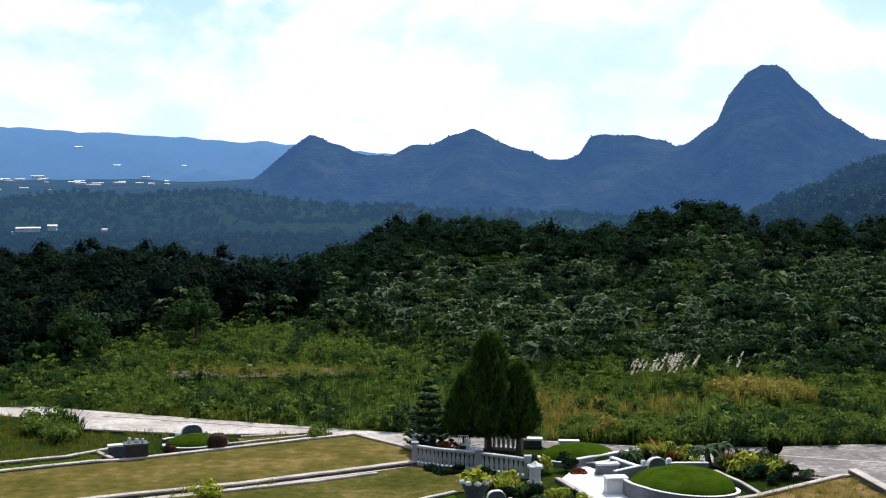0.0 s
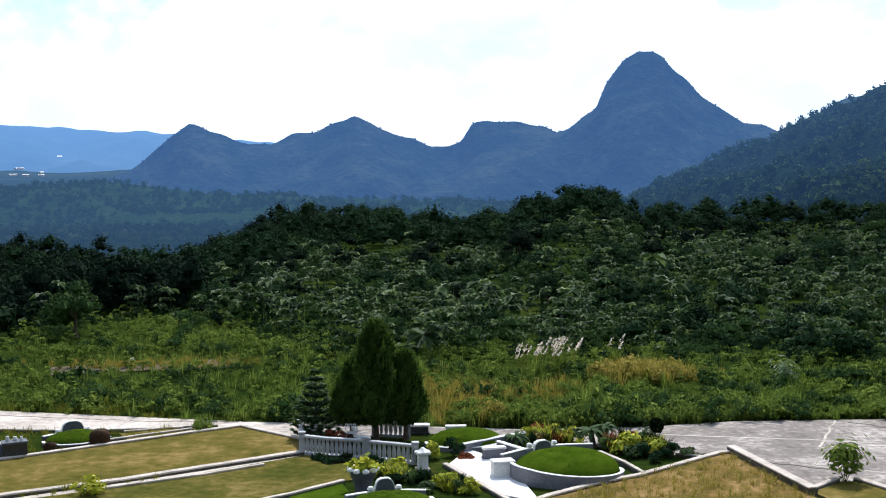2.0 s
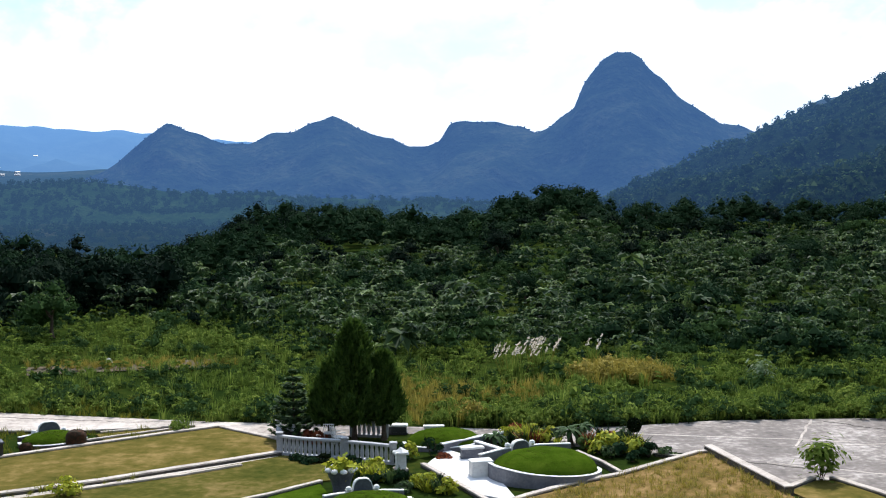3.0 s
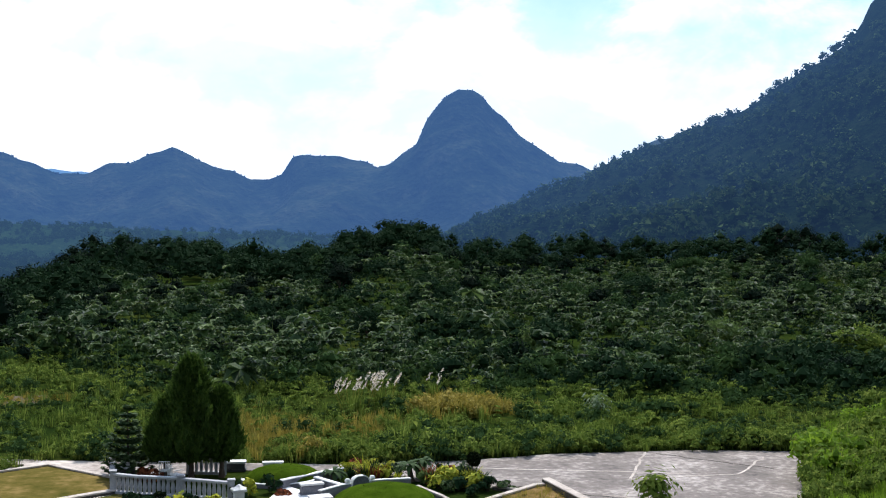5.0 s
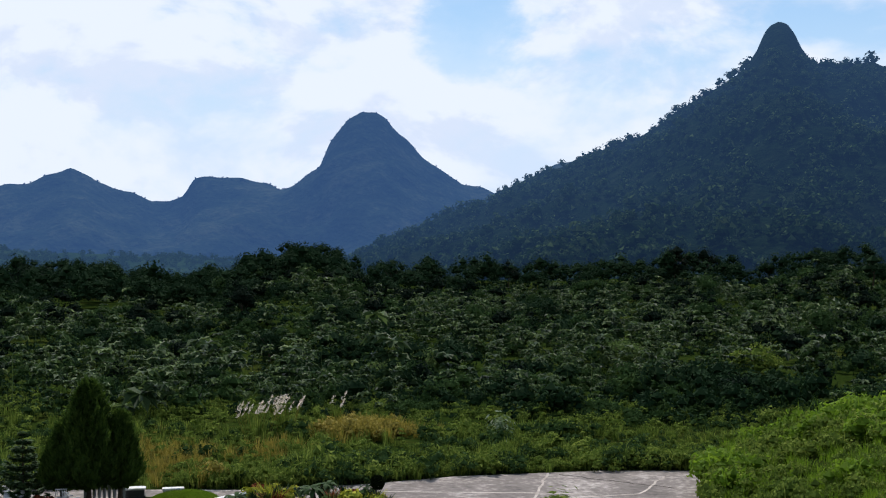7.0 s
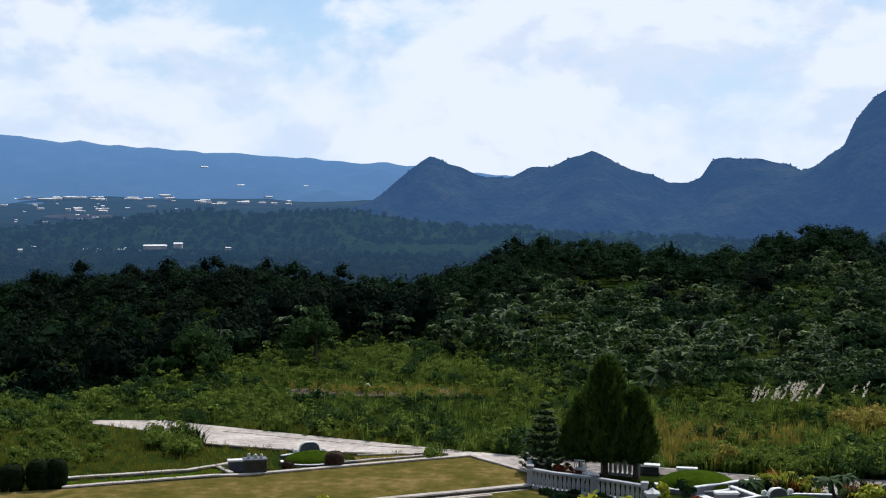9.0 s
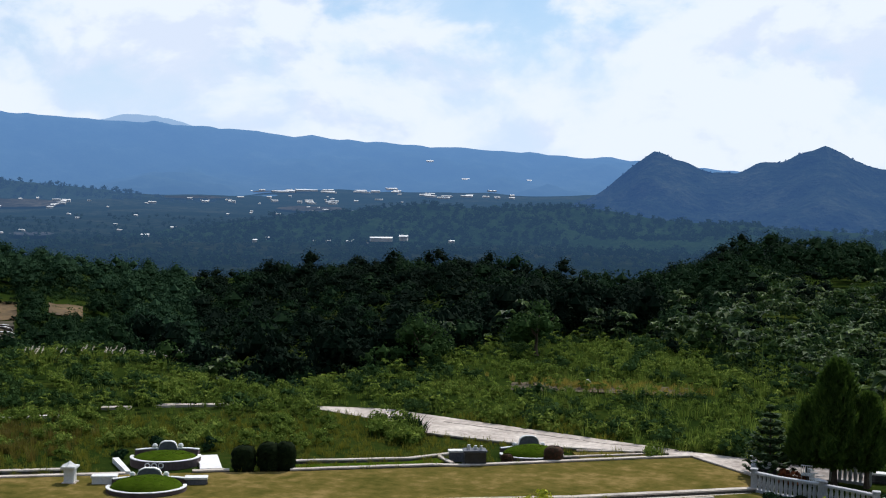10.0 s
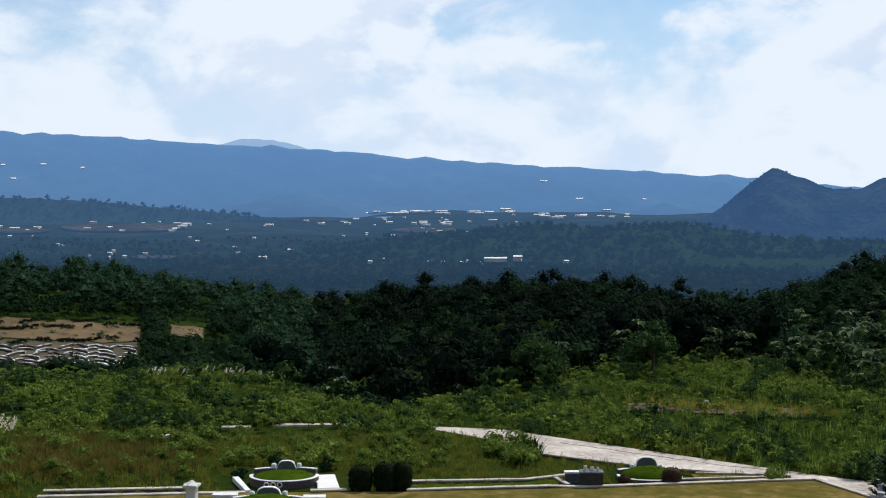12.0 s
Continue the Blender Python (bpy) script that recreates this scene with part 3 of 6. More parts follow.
def smooth(a, b, x):
    t = np.clip((x - a) / (b - a), 0, 1)
    return t * t * (3 - 2 * t)


CREST_AZ = [-50, -38, -36, -33, -30, -27, -24.4, -22.3, -18.6, -16.3, -13.6, -9.8, -7.6, -5, -3.6, -2, 1.7, 4, 6.2, 8.6, 11, 12.8, 14, 16.5, 20.8, 24, 26.5, 29.2, 30.6, 34, 38, 50]
CREST_EL = [-2.0, -2.15, -2.25, -2.6, -3.1, -3.55, -3.65, -3.3, -2.9, -2.77, -3.0, -3.45, -3.75, -3.05, -2.65, -2.0, -1.75, -1.95, -2.25, -1.6, -0.72, -1.35, -1.75, -1.9, -1.9, -1.9, -1.5, -1.4, -1.75, -0.8, -0.5, -0.5]
CREST_R, TREE = 270.0, 7.3


def field_edge(az):
    """How far the meadow reaches before the ground falls away."""
    return 72 + 26 * np.exp(-((az + 9) / 7.0) ** 2) + 17 * smooth(-24, -31, az)


def land(x, y):
    """Height of the ground: the hill with the path on it, the grave terraces, the slope with crops, the wooded crest, the valley."""
    x, y = np.asarray(x, float), np.asarray(y, float)
    r, az = np.hypot(x, y), np.degrees(np.arctan2(x, y))
    crest = EYE + CREST_R * np.tan(np.radians(np.interp(az, CREST_AZ, CREST_EL))) - TREE
    left = smooth(-2, -20, az)
    edge = field_edge(az)
    sag = -2.5 - 8.0 * left
    z = 10.4 * (1 - np.clip((r - 2.5) / 26.0, 0, 1))
    z = z + smooth(edge, edge + 45, r) * sag
    z = z + smooth(120, CREST_R, r) * (crest - sag)
    z = z - smooth(CREST_R + 10, 900, r) * (crest + 85)
    wave = np.array([fbm(a, b, 45.0) for a, b in zip(x.ravel(), y.ravel())]).reshape(x.shape)
    return z + wave * 1.6 * smooth(edge, edge + 40, r) * (1 - smooth(600, 900, r))


def build_ground():
    az = np.radians(np.concatenate([np.linspace(-180, -60, 16)[:-1], np.linspace(-60, 60, 220), np.linspace(60, 180, 16)[1:]]))
    r = np.concatenate([[0.0], np.geomspace(2, 400, 120), np.geomspace(430, 4900, 24)])
    a, b = np.meshgrid(az, r)
    x, y = np.sin(a) * b, np.cos(a) * b
    v = np.stack([x, y, land(x, y)], 2).reshape(-1, 3)
    i, j = np.meshgrid(np.arange(len(r) - 1), np.arange(len(az) - 1), indexing="ij")
    k = (i * len(az) + j).ravel()[:, None]
    ob = new("ground", mesh_from("ground", v, k + [0, 1, len(az) + 1, len(az)], M["ground"], True))
    tagged(ob, "rough green meadow ground falling to a wooded slope", "ground", kind="structure")


build_ground()


def ridge(name, r0, front, back, base, knots, mat, label, rough, az0, az1, n=260, m=46, drop=1.25, relief=0.2, seed=0.0, blur=0.25):
    """A far range of hills: its ridge line rises and falls along the knots (degrees round, degrees up)."""
    az = np.linspace(az0, az1, n)
    el = np.interp(az, [k[0] for k in knots], [k[1] for k in knots])
    top = EYE + r0 * np.tan(np.radians(el))
    s = np.concatenate([np.linspace(-1, 0, m), np.linspace(0, 1, 8)[1:]])
    v = np.empty((len(s), n, 3))
    for i, q in enumerate(s):
        r = r0 + (front * q if q < 0 else back * q)
        x, y = np.sin(np.radians(az)) * r, np.cos(np.radians(az)) * r
        body = (1 - abs(q)) ** drop
        w = int(1 + abs(q) * n * blur)
        kern = np.hanning(2 * w + 1)
        soft = np.convolve(np.pad(top, w, mode="edge"), kern / kern.sum(), mode="valid")
        z = base + (soft - base) * body
        for j in range(n):
            w = noise.fractal(Vector((x[j] / rough, y[j] / rough, seed)), 0.9, 2.1, 5)
            w2 = noise.noise(Vector((x[j] / rough * 7, y[j] / rough * 7, seed)))
            z[j] += (w * rough * relief * min(1, abs(q) * 4) + w2 * rough * 0.025) * (1 if abs(q) < 0.98 else 0)
        v[i] = np.stack([x, y, z], 1)
    i, j = np.meshgrid(np.arange(len(s) - 1), np.arange(n - 1), indexing="ij")
    k = (i * n + j).ravel()[:, None]
    ob = new(name, mesh_from(name, v.reshape(-1, 3), k + [0, 1, n + 1, n], mat, True))
    tagged(ob, label, "hill", kind="structure")
    return v


FAR = [(-60, 3.6), (-37, 2.83), (-34, 2.69), (-26.5, 2.36), (-18.9, 1.80), (-13.1, 1.48), (-6.7, 1.05), (-2.4, 0.69), (6, 0.1), (20, -0.4)]
CHAIN = [(-14, -2.2), (-8.8, -0.7), (-7.1, 0.5), (-6.3, 1.2), (-5.9, 1.45), (-5.35, 1.36), (-4.3, 0.93), (-3.4, 0.53), (-2.4, 0.62), (-1.6, 0.94),
         (-0.1, 1.29), (0.53, 1.57), (1.28, 1.73), (2.16, 1.49), (3.0, 0.95), (3.8, 0.78), (4.7, 0.4), (5.5, 0.45), (6.03, 0.65), (6.5, 1.34),
         (7.2, 1.53), (8.6, 1.43), (9.6, 1.23), (10.2, 1.0), (11.05, 1.36), (11.95, 2.05), (12.4, 3.15), (13.2, 4.17), (13.8, 4.48),
         (14.4, 4.43), (14.9, 4.18), (15.5, 3.46), (16.5, 2.58), (17.4, 1.88), (18.3, 1.3), (20, 0.9), (24, 0.4), (40, -0.5)]
STEEP = [(10, -4), (15.9, -1.0), (18.1, -0.1), (20.1, 0.88), (20.9, 1.35), (22.6, 2.1), (24.1, 2.75), (25.1, 3.25), (26.1, 3.4), (27.3, 4.3), (28.5, 5.05),
         (29.7, 5.8), (30.6, 6.4), (31.05, 7.15), (31.35, 7.9), (31.6, 8.22), (31.95, 8.36), (32.3, 8.24), (32.6, 7.85), (32.9, 7.2), (33.2, 6.75), (33.8, 6.35), (34.9, 6.55),
         (35.8, 6.6), (37.1, 5.8), (42, 4.5), (55, 2)]
MID = [(-40, -3.6), (-30, -3.2), (-25, -2.0), (-22, -1.5), (-19.2, -1.3), (-17, -1.05), (-15.8, -0.95), (-13.3, -1.15), (-10.5, -0.95), (-8.7, -1.0), (-5.5, -1.5),
       (0, -1.8), (10, -2.2), (30, -2.4)]
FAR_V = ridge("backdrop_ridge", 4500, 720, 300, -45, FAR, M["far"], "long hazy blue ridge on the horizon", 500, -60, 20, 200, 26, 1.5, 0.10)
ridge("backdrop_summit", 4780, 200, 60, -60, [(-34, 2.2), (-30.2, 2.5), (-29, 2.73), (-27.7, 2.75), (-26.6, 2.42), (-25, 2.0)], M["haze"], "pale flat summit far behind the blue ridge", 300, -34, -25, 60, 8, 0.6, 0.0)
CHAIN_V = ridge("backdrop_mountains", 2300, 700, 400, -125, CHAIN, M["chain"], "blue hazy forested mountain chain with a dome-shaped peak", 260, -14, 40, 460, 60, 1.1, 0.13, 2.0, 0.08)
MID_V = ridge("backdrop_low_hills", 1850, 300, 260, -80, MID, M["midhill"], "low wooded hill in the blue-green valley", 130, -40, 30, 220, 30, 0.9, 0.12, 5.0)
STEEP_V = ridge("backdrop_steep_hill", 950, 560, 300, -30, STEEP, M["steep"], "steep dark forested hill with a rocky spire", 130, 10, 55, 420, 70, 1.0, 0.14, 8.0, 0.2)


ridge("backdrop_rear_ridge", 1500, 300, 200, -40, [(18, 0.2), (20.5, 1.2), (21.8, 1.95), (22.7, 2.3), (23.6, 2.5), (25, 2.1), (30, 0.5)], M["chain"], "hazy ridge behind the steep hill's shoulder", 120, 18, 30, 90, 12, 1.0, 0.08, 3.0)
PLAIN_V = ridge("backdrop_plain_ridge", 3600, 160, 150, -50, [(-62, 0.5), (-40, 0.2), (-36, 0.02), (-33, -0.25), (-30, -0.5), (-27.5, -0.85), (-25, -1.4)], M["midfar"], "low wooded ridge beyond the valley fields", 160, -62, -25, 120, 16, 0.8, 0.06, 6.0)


def build_valley():
    az, r = np.radians(np.linspace(-62, 40, 170)), np.linspace(700, 4300, 90)
    a, b = np.meshgrid(az, r)
    x, y = np.sin(a) * b, np.cos(a) * b
    z = np.interp(b, [700, 1200, 2200, 3200, 3900, 4300], [-62, -62, -76, -60, -26, -5])
    wave = np.array([fbm(p, q, 300.0) for p, q in zip(x.ravel(), y.ravel())]).reshape(x.shape)
    z = z + wave * 9
    i, j = np.meshgrid(np.arange(len(r) - 1), np.arange(len(az) - 1), indexing="ij")
    k = (i * len(az) + j).ravel()[:, None]
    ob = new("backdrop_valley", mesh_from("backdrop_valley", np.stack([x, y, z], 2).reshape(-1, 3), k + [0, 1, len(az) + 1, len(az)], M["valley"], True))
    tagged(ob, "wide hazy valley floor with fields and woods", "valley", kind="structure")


build_valley()

# ---- road, lawns, kerbs ----


def inside(x, y, poly):
    x, y = np.asarray(x, float), np.asarray(y, float)
    hit = np.zeros(x.shape, bool)
    for (x0, y0), (x1, y1) in zip(poly, poly[1:] + poly[:1]):
        if y0 != y1:
            hit ^= ((y0 > y) != (y1 > y)) & (x < (x1 - x0) * (y - y0) / (y1 - y0) + x0)
    return hit


def slab(name, poly, z1, mat, label, category):
    return tagged(part(name, plate(poly, -0.3, z1), mat), label, category, kind="structure")


ROAD_FAR = [(-24.1, 63.9), (-20.3, 64.4), (-15.2, 62.5), (-8.2, 60.0), (-4.3, 58.6), (-1.3, 57.8), (5.8, 55.9), (8.2, 55.2), (13.7, 54.9), (18.2, 55.5), (25.2, 55.0), (31, 53.4)]
ROAD_NEAR = [(29.6, 52.4), (27.3, 48.4), (22.6, 40), (20.6, 36), (17.2, 43.2), (16.0, 49.6), (13.0, 49.6), (9.0, 53.2), (5.5, 54.2), (4.0, 55.0), (-1.2, 54.2), (-3.9, 57.1), (-6.4, 57.4), (-10.5, 57.4), (-13.6, 57.9), (-16.2, 58.3), (-19.5, 61.2), (-23.6, 63.0)]
ROAD = ROAD_FAR + ROAD_NEAR
slab("road", ROAD_FAR[:6] + [(-1.2, 57.7)] + ROAD_NEAR[10:], 0.03, M["concrete"], "bleached pale concrete road with seams", "road")
slab("yard", [(-1.2, 57.75)] + ROAD_FAR[6:] + ROAD_NEAR[:10] + [(-1.2, 54.2)], 0.026, M["worn"], "stained grey concrete yard with cracked joints", "yard")
ROAD_LEFT = [(-24.1, 63.9), (-20.3, 64.4), (-15.2, 62.5), (-10, 60.6), (-10, 57.4), (-16.2, 58.3), (-19.5, 61.2), (-23.6, 63.0)]
OLD_ROAD = [[(-31.9, 60.7), (-28.4, 62.3), (-28.2, 62.9), (-31.9, 61.4)], [(-34.2, 59.1), (-32.9, 59.7), (-33.0, 60.2), (-34.4, 59.6)], [(-37.4, 54.8), (-35.0, 56.5), (-35.2, 56.8), (-37.6, 55.2)]]
for poly in OLD_ROAD:
    slab("road_stretch", poly, 0.12, M["concrete"], "stretch of pale concrete road overgrown by weeds", "road")
# joints: raised seams of mortar across the road
for a, b in (((-11.5, 57.5), (-4.0, 58.5)), ((-18.5, 60.6), (-9.0, 60.1)), ((-20.8, 64.0), (-14.9, 59.0)), ((14.0, 53.3), (22.5, 50.6)), ((22.5, 55.1), (19.8, 50.0)),
             ((19.8, 50.0), (24.6, 49.9)), ((24.6, 49.9), (27.4, 53.0)), ((17.6, 47.6), (21.5, 45.0)), ((3.9, 56.2), (9.6, 54.6))):
    line = [(a[0] + (b[0] - a[0]) * k / 7 + 0.22 * noise.noise((a[0], b[1], k * 0.9)), a[1] + (b[1] - a[1]) * k / 7 + 0.16 * noise.noise((a[1], b[0], k * 0.9))) for k in range(8)]
    tagged(part("road_joint", band(line, 0.11, 0.0, 0.035, 0.005, 0.002), M["concrete"]), "pale mortar joint across the concrete road", "joint", kind="structure")
for a, b in (((-9.2, 59.4), (-3.4, 58.3)), ((-16.5, 61.8), (-9.4, 59.6)), ((15.6, 48.6), (19.2, 46.2)), ((22.9, 54.6), (26.6, 50.6))):
    line = [(a[0] + (b[0] - a[0]) * k / 15 + 0.3 * noise.noise((a[0], b[1], k * 0.8)), a[1] + (b[1] - a[1]) * k / 15 + 0.22 * noise.noise((a[1], b[0], k * 0.8))) for k in range(16)]
    tagged(part("road_crack", band(line, 0.07, 0.0, 0.036, 0.005, 0.0), M["crack"]), "dark dirt-filled crack in the concrete", "crack", kind="structure")
LAWN_A = [(-33, 42.4), (-27.9, 45.0), (-23.3, 47.2), (-19.4, 48.8), (-13.0, 52.0), (-6.1, 55.9), (-3.93, 57.0), (-1.2, 53.9), (-1.1, 51.9), (-7.7, 48.3), (-11.4, 46.6), (-24, 40.5), (-34, 36)]
slab("lawn", LAWN_A, 0.10, M["lawn"], "mown dry olive-brown lawn on a low terrace", "lawn")
LAWN_B = [(-1.0, 51.4), (1.3, 50.1), (2.6, 48.9), (1.6, 47.4), (0.4, 47.0), (-1.5, 45.4), (-4, 43), (-14, 40), (-14, 44.5), (-7.4, 47.4)]
slab("lawn_lower", LAWN_B, 0.05, M["lawn_green"], "lower dry lawn with greener patches", "lawn")
slab("lawn_strip", [(-19.9, 50.2), (-15.6, 52.3), (-13.9, 54.2), (-14.2, 52.1), (-19.4, 49.2)], 0.06, M["turf"], "narrow strip of green turf between kerbs", "lawn")
slab("lawn_corner", [(-8.6, 55.2), (-6.4, 56.4), (-5.6, 57.2), (-7.1, 57.3), (-9.2, 56.6)], 0.06, M["lawn"], "small dry lawn plot beside the road", "lawn")
slab("turf_plot", [(-1.3, 45.3), (0.4, 46.7), (0.75, 44.8), (0.2, 42.5), (-2.5, 42.5)], 0.06, M["turf"], "small plot of bright green turf with white kerb", "lawn")
BANK = [(7.4, 43.4), (11.4, 46.0), (15.4, 49.0), (15.8, 49.1), (16.6, 43.2), (17.2, 38), (5.5, 38), (6.2, 42)]
slab("lawn_bank", BANK, 0.10, M["bank"], "straw-brown terrace of dead grass behind a low parapet", "lawn")
slab("lawn_edge", [(16.9, 43.2), (18.4, 44.5), (19.2, 44.4), (20.2, 40.5), (17.6, 40)], 0.07, M["lawn"], "small grassy corner beside the concrete yard", "lawn")
slab("gutter", [(-22, 40.6), (-11.3, 46.2), (-7.6, 47.9), (-1.2, 51.4), (-1.2, 51.15), (-7.5, 47.4), (-11.0, 45.5), (-22, 39.6)], 0.03, M["kerb"], "shallow grey concrete gutter along the lawn", "gutter")

for line, w, h in (
        ([(-33, 42.5), (-27.9, 45.05), (-25.6, 46.2)], 0.28, 0.16), ([(-33.4, 43.4), (-28.2, 46.0)], 0.28, 0.18),
        ([(-23.2, 47.3), (-21.9, 48.0)], 0.28, 0.2), ([(-19.6, 48.9), (-14.3, 51.7), (-13.0, 52.0), (-6.1, 56.0), (-3.93, 57.1), (-1.13, 54.0)], 0.26, 0.18),
        ([(-20.1, 50.4), (-15.6, 52.5), (-13.9, 54.3)], 0.24, 0.2), ([(-14.6, 53.6), (-13.6, 52.3)], 0.2, 0.15),
        ([(-23.5, 40.8), (-11.4, 46.5), (-7.7, 48.1), (-1.1, 51.8)], 0.30, 0.15), ([(-8.4, 46.9), (-6.3, 47.9), (-4.8, 48.6), (-2.6, 49.9)], 0.16, 0.10),
        ([(-9.0, 56.7), (-6.6, 57.5), (-5.0, 57.6)], 0.16, 0.12), ([(-9.4, 55.2), (-6.1, 57.0)], 0.16, 0.12),
        ([(-1.4, 45.2), (0.45, 46.8)], 0.18, 0.16), ([(-4.0, 43.4), (-1.4, 45.2)], 0.18, 0.16),
        ([(6.2, 42.4), (7.6, 43.7), (9.8, 45.3), (11.4, 46.1), (15.4, 49.2), (16.1, 49.35)], 0.24, 0.2),
        ([(16.75, 43.4), (18.4, 44.75)], 0.24, 0.14), ([(19.1, 44.7), (20.6, 40.6)], 0.28, 0.16),
        ([(10.7, 49.9), (11.3, 48.0), (11.6, 46.3)], 0.16, 0.22), ([(13.7, 49.4), (14.6, 48.7)], 0.16, 0.15),
        ([(4.4, 48.9), (5.75, 44.6), (6.4, 42.4)], 0.2, 0.16), ([(-17.5, 58.6), (-13.4, 57.7), (-10.4, 57.2), (-6.5, 57.3)], 0.14, 0.12)):
    w, h = w * 1.05, h * 0.72
    # kerb sides get shade by colour; only the top keeps the pale concrete
    kerb = tagged(part("kerb", band(line, w * 0.92, -0.1, h, 0.02, 0.01), M["shade_dark"]), "concrete kerb with shade-dark sides and a bright top", "kerb", kind="structure")
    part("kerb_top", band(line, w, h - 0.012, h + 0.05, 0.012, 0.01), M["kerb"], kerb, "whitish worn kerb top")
PAR = [(15.95, 49.5), (16.3, 46.4), (16.75, 42.8)]
# parapet sides carry the same shade in their colour
parapet = tagged(part("parapet", band(PAR, 0.33, -0.1, 0.3, 0.03, 0.01), M["shade_dark"]), "low concrete parapet with shade-dark sides and a bright flat top", "parapet", kind="structure")
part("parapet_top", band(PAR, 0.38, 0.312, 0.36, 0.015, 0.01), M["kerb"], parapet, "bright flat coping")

# raised bank beyond the yard, with its retaining wall
BLUFF = [(30.3, 53.6), (27.5, 48.4), (23.6, 41.5), (60, 41.5), (75, 62), (60, 66), (38, 60)]


def bank_height(x, y):
    """The bank rises from the head of its wall and rounds off behind."""
    x, y = np.asarray(x, float), np.asarray(y, float)
    d, r = x * math.cos(radians(29.65)) - y * math.sin(radians(29.65)), np.hypot(x, y)
    return (0.95 * smooth(-0.05, 0.5, d) + 2.1 * smooth(0.6, 7, d)) * (1 - smooth(60, 72, r))


def build_bank():
    a, r = np.meshgrid(np.radians(np.linspace(29.6, 52, 46)), np.linspace(41, 74, 34), indexing="ij")
    x, y = np.sin(a) * r, np.cos(a) * r
    i, j = np.meshgrid(np.arange(45), np.arange(33), indexing="ij")
    k = (i * 34 + j).ravel()[:, None]
    top = np.stack([x, y, np.maximum(bank_height(x, y), -0.1)], 2).reshape(-1, 3)
    ob = new("bluff", mesh_from("bluff", top, k + [0, 1, 35, 34], M["ground"], True))
    tagged(ob, "overgrown raised bank beside the concrete yard", "bank", kind="structure")


build_bank()
tagged(part("retaining_wall", band([(30.3, 53.9), (27.45, 48.4), (23.5, 41.5)], 0.3, -0.1, 0.8, 0.04, 0.03), M["shade_dark"]), "grey retaining wall half hidden by weeds", "wall", kind="structure")

COURT = [(4.5, 48.9), (5.9, 44.4), (7.2, 43.2), (7.0, 46.6), (6.8, 48.3), (7.3, 49.9), (6.3, 50.2), (5.6, 51.5)]
slab("courtyard", COURT, 0.07, M["slab"], "bright white paved forecourt of a grave", "paving")

# ---- plants that nobody could count ----


def polar(n, r0, r1, a0, a1):
    r, a = np.sqrt(rng.uniform(r0 * r0, r1 * r1, n)), np.radians(rng.uniform(a0, a1, n))
    return np.sin(a) * r, np.cos(a) * r


def planted(x, y, keep, sink=0.0):
    x, y = x[keep], y[keep]
    return np.stack([x, y, land(x, y) - sink], 1)


def clear_ground(x, y):
    """True where neither road, lawn, bank nor grave lies."""
    ok = np.ones(x.shape, bool)
    for poly in [ROAD, LAWN_A, LAWN_B, BANK, COURT, BLUFF] + OLD_ROAD:
        ok &= ~inside(x, y, poly)
    ok &= ~((x > -14.5) & (x < 30) & (y < 57 - 0.12 * x) & (y < 56.5))
    ok &= ~((x > -28.5) & (x <= -14.5) & (y < 51 + 0.28 * (x + 28) - 0.2))
    ok &= ~((x > -20) & (x <= -6) & (y < 58.2))
    ok &= ~((x <= -28.5) & (y < 47.2 + 0.5 * (x + 28.5)))
    for poly in OLD_ROAD + [ROAD_LEFT]:
        for k in (1.02, 1.04, 1.06):
            ok &= ~inside(x * k, y * k, poly)
    return ok


weeds = [merge([lobed(60, 0.72, 0.85, 0.10, 200 + i, 4, 0.75, 0.1), tuft(7, 0.95, 0.45, 0.04, i)]) for i in range(9)]
herbs = [merge([umbrella_plant(0.75 + 0.12 * i, 0.34, 20 + i, 3), tuft(6, 0.5, 0.3, 0.05, i + 9)]) for i in range(5)]
grass = [tuft(26, 0.9, 0.35, 0.045, 40 + i, 0.55) for i in range(4)]
x, y = polar(8200, 50, 106, -44, 41)
az, r = np.degrees(np.arctan2(x, y)), np.hypot(x, y)
patch = np.array([fbm(a, b, 9.0) for a, b in zip(x, y)])
meadow = (az < -13) & (r < 62) & (patch < 0.25)
hump = (np.hypot((x - 16.8) / 2.9, (y - 66.2) / 2.6) < 1) | (np.hypot((x - 5.6) / 1.7, (y - 61.5) / 3.0) < 1) | ((np.abs(x - 11.6) < 1.4) & (y > 64) & (y < 67.6))
dry = (np.abs(x + 10.5) < 7) & (np.abs(y - 75.5) < 2.5)
ok = clear_ground(x, y) & (r < field_edge(az) + 13) & ~meadow & ~dry & ~hump
at = planted(x, y, ok)
low = np.where((az[ok] < -13) & (r[ok] < 66), 0.42, 1.0)
size = rng.uniform(0.3, 0.85, len(at)) * (1 + 0.5 * patch[ok]) * low * (0.85 + 0.5 * rng.uniform(size=len(at)) ** 6)
shade = np.array([fbm(a, b + 70, 4.0, 3) for a, b in at[:, :2]]) + rng.normal(0, 0.15, len(at)) > 0.12
scatter("weeds", weeds, at[~shade], size[~shade], M["weed"], "lush sunlit green weeds and low bushes", "weeds")
scatter("leafy_bushes", weeds, at[shade], size[shade] * 1.25, M["thicket"], "darker leafy bushes standing among the weeds", "bush")
x, y = polar(1700, 50, 100, -44, 41)
az, r = np.degrees(np.arctan2(x, y)), np.hypot(x, y)
at = planted(x, y, clear_ground(x, y) & (r < field_edge(az) + 4) & ~((az < -13) & (r < 66)) & ~(np.hypot((x - 16.8) / 2.9, (y - 66.2) / 2.6) < 1))
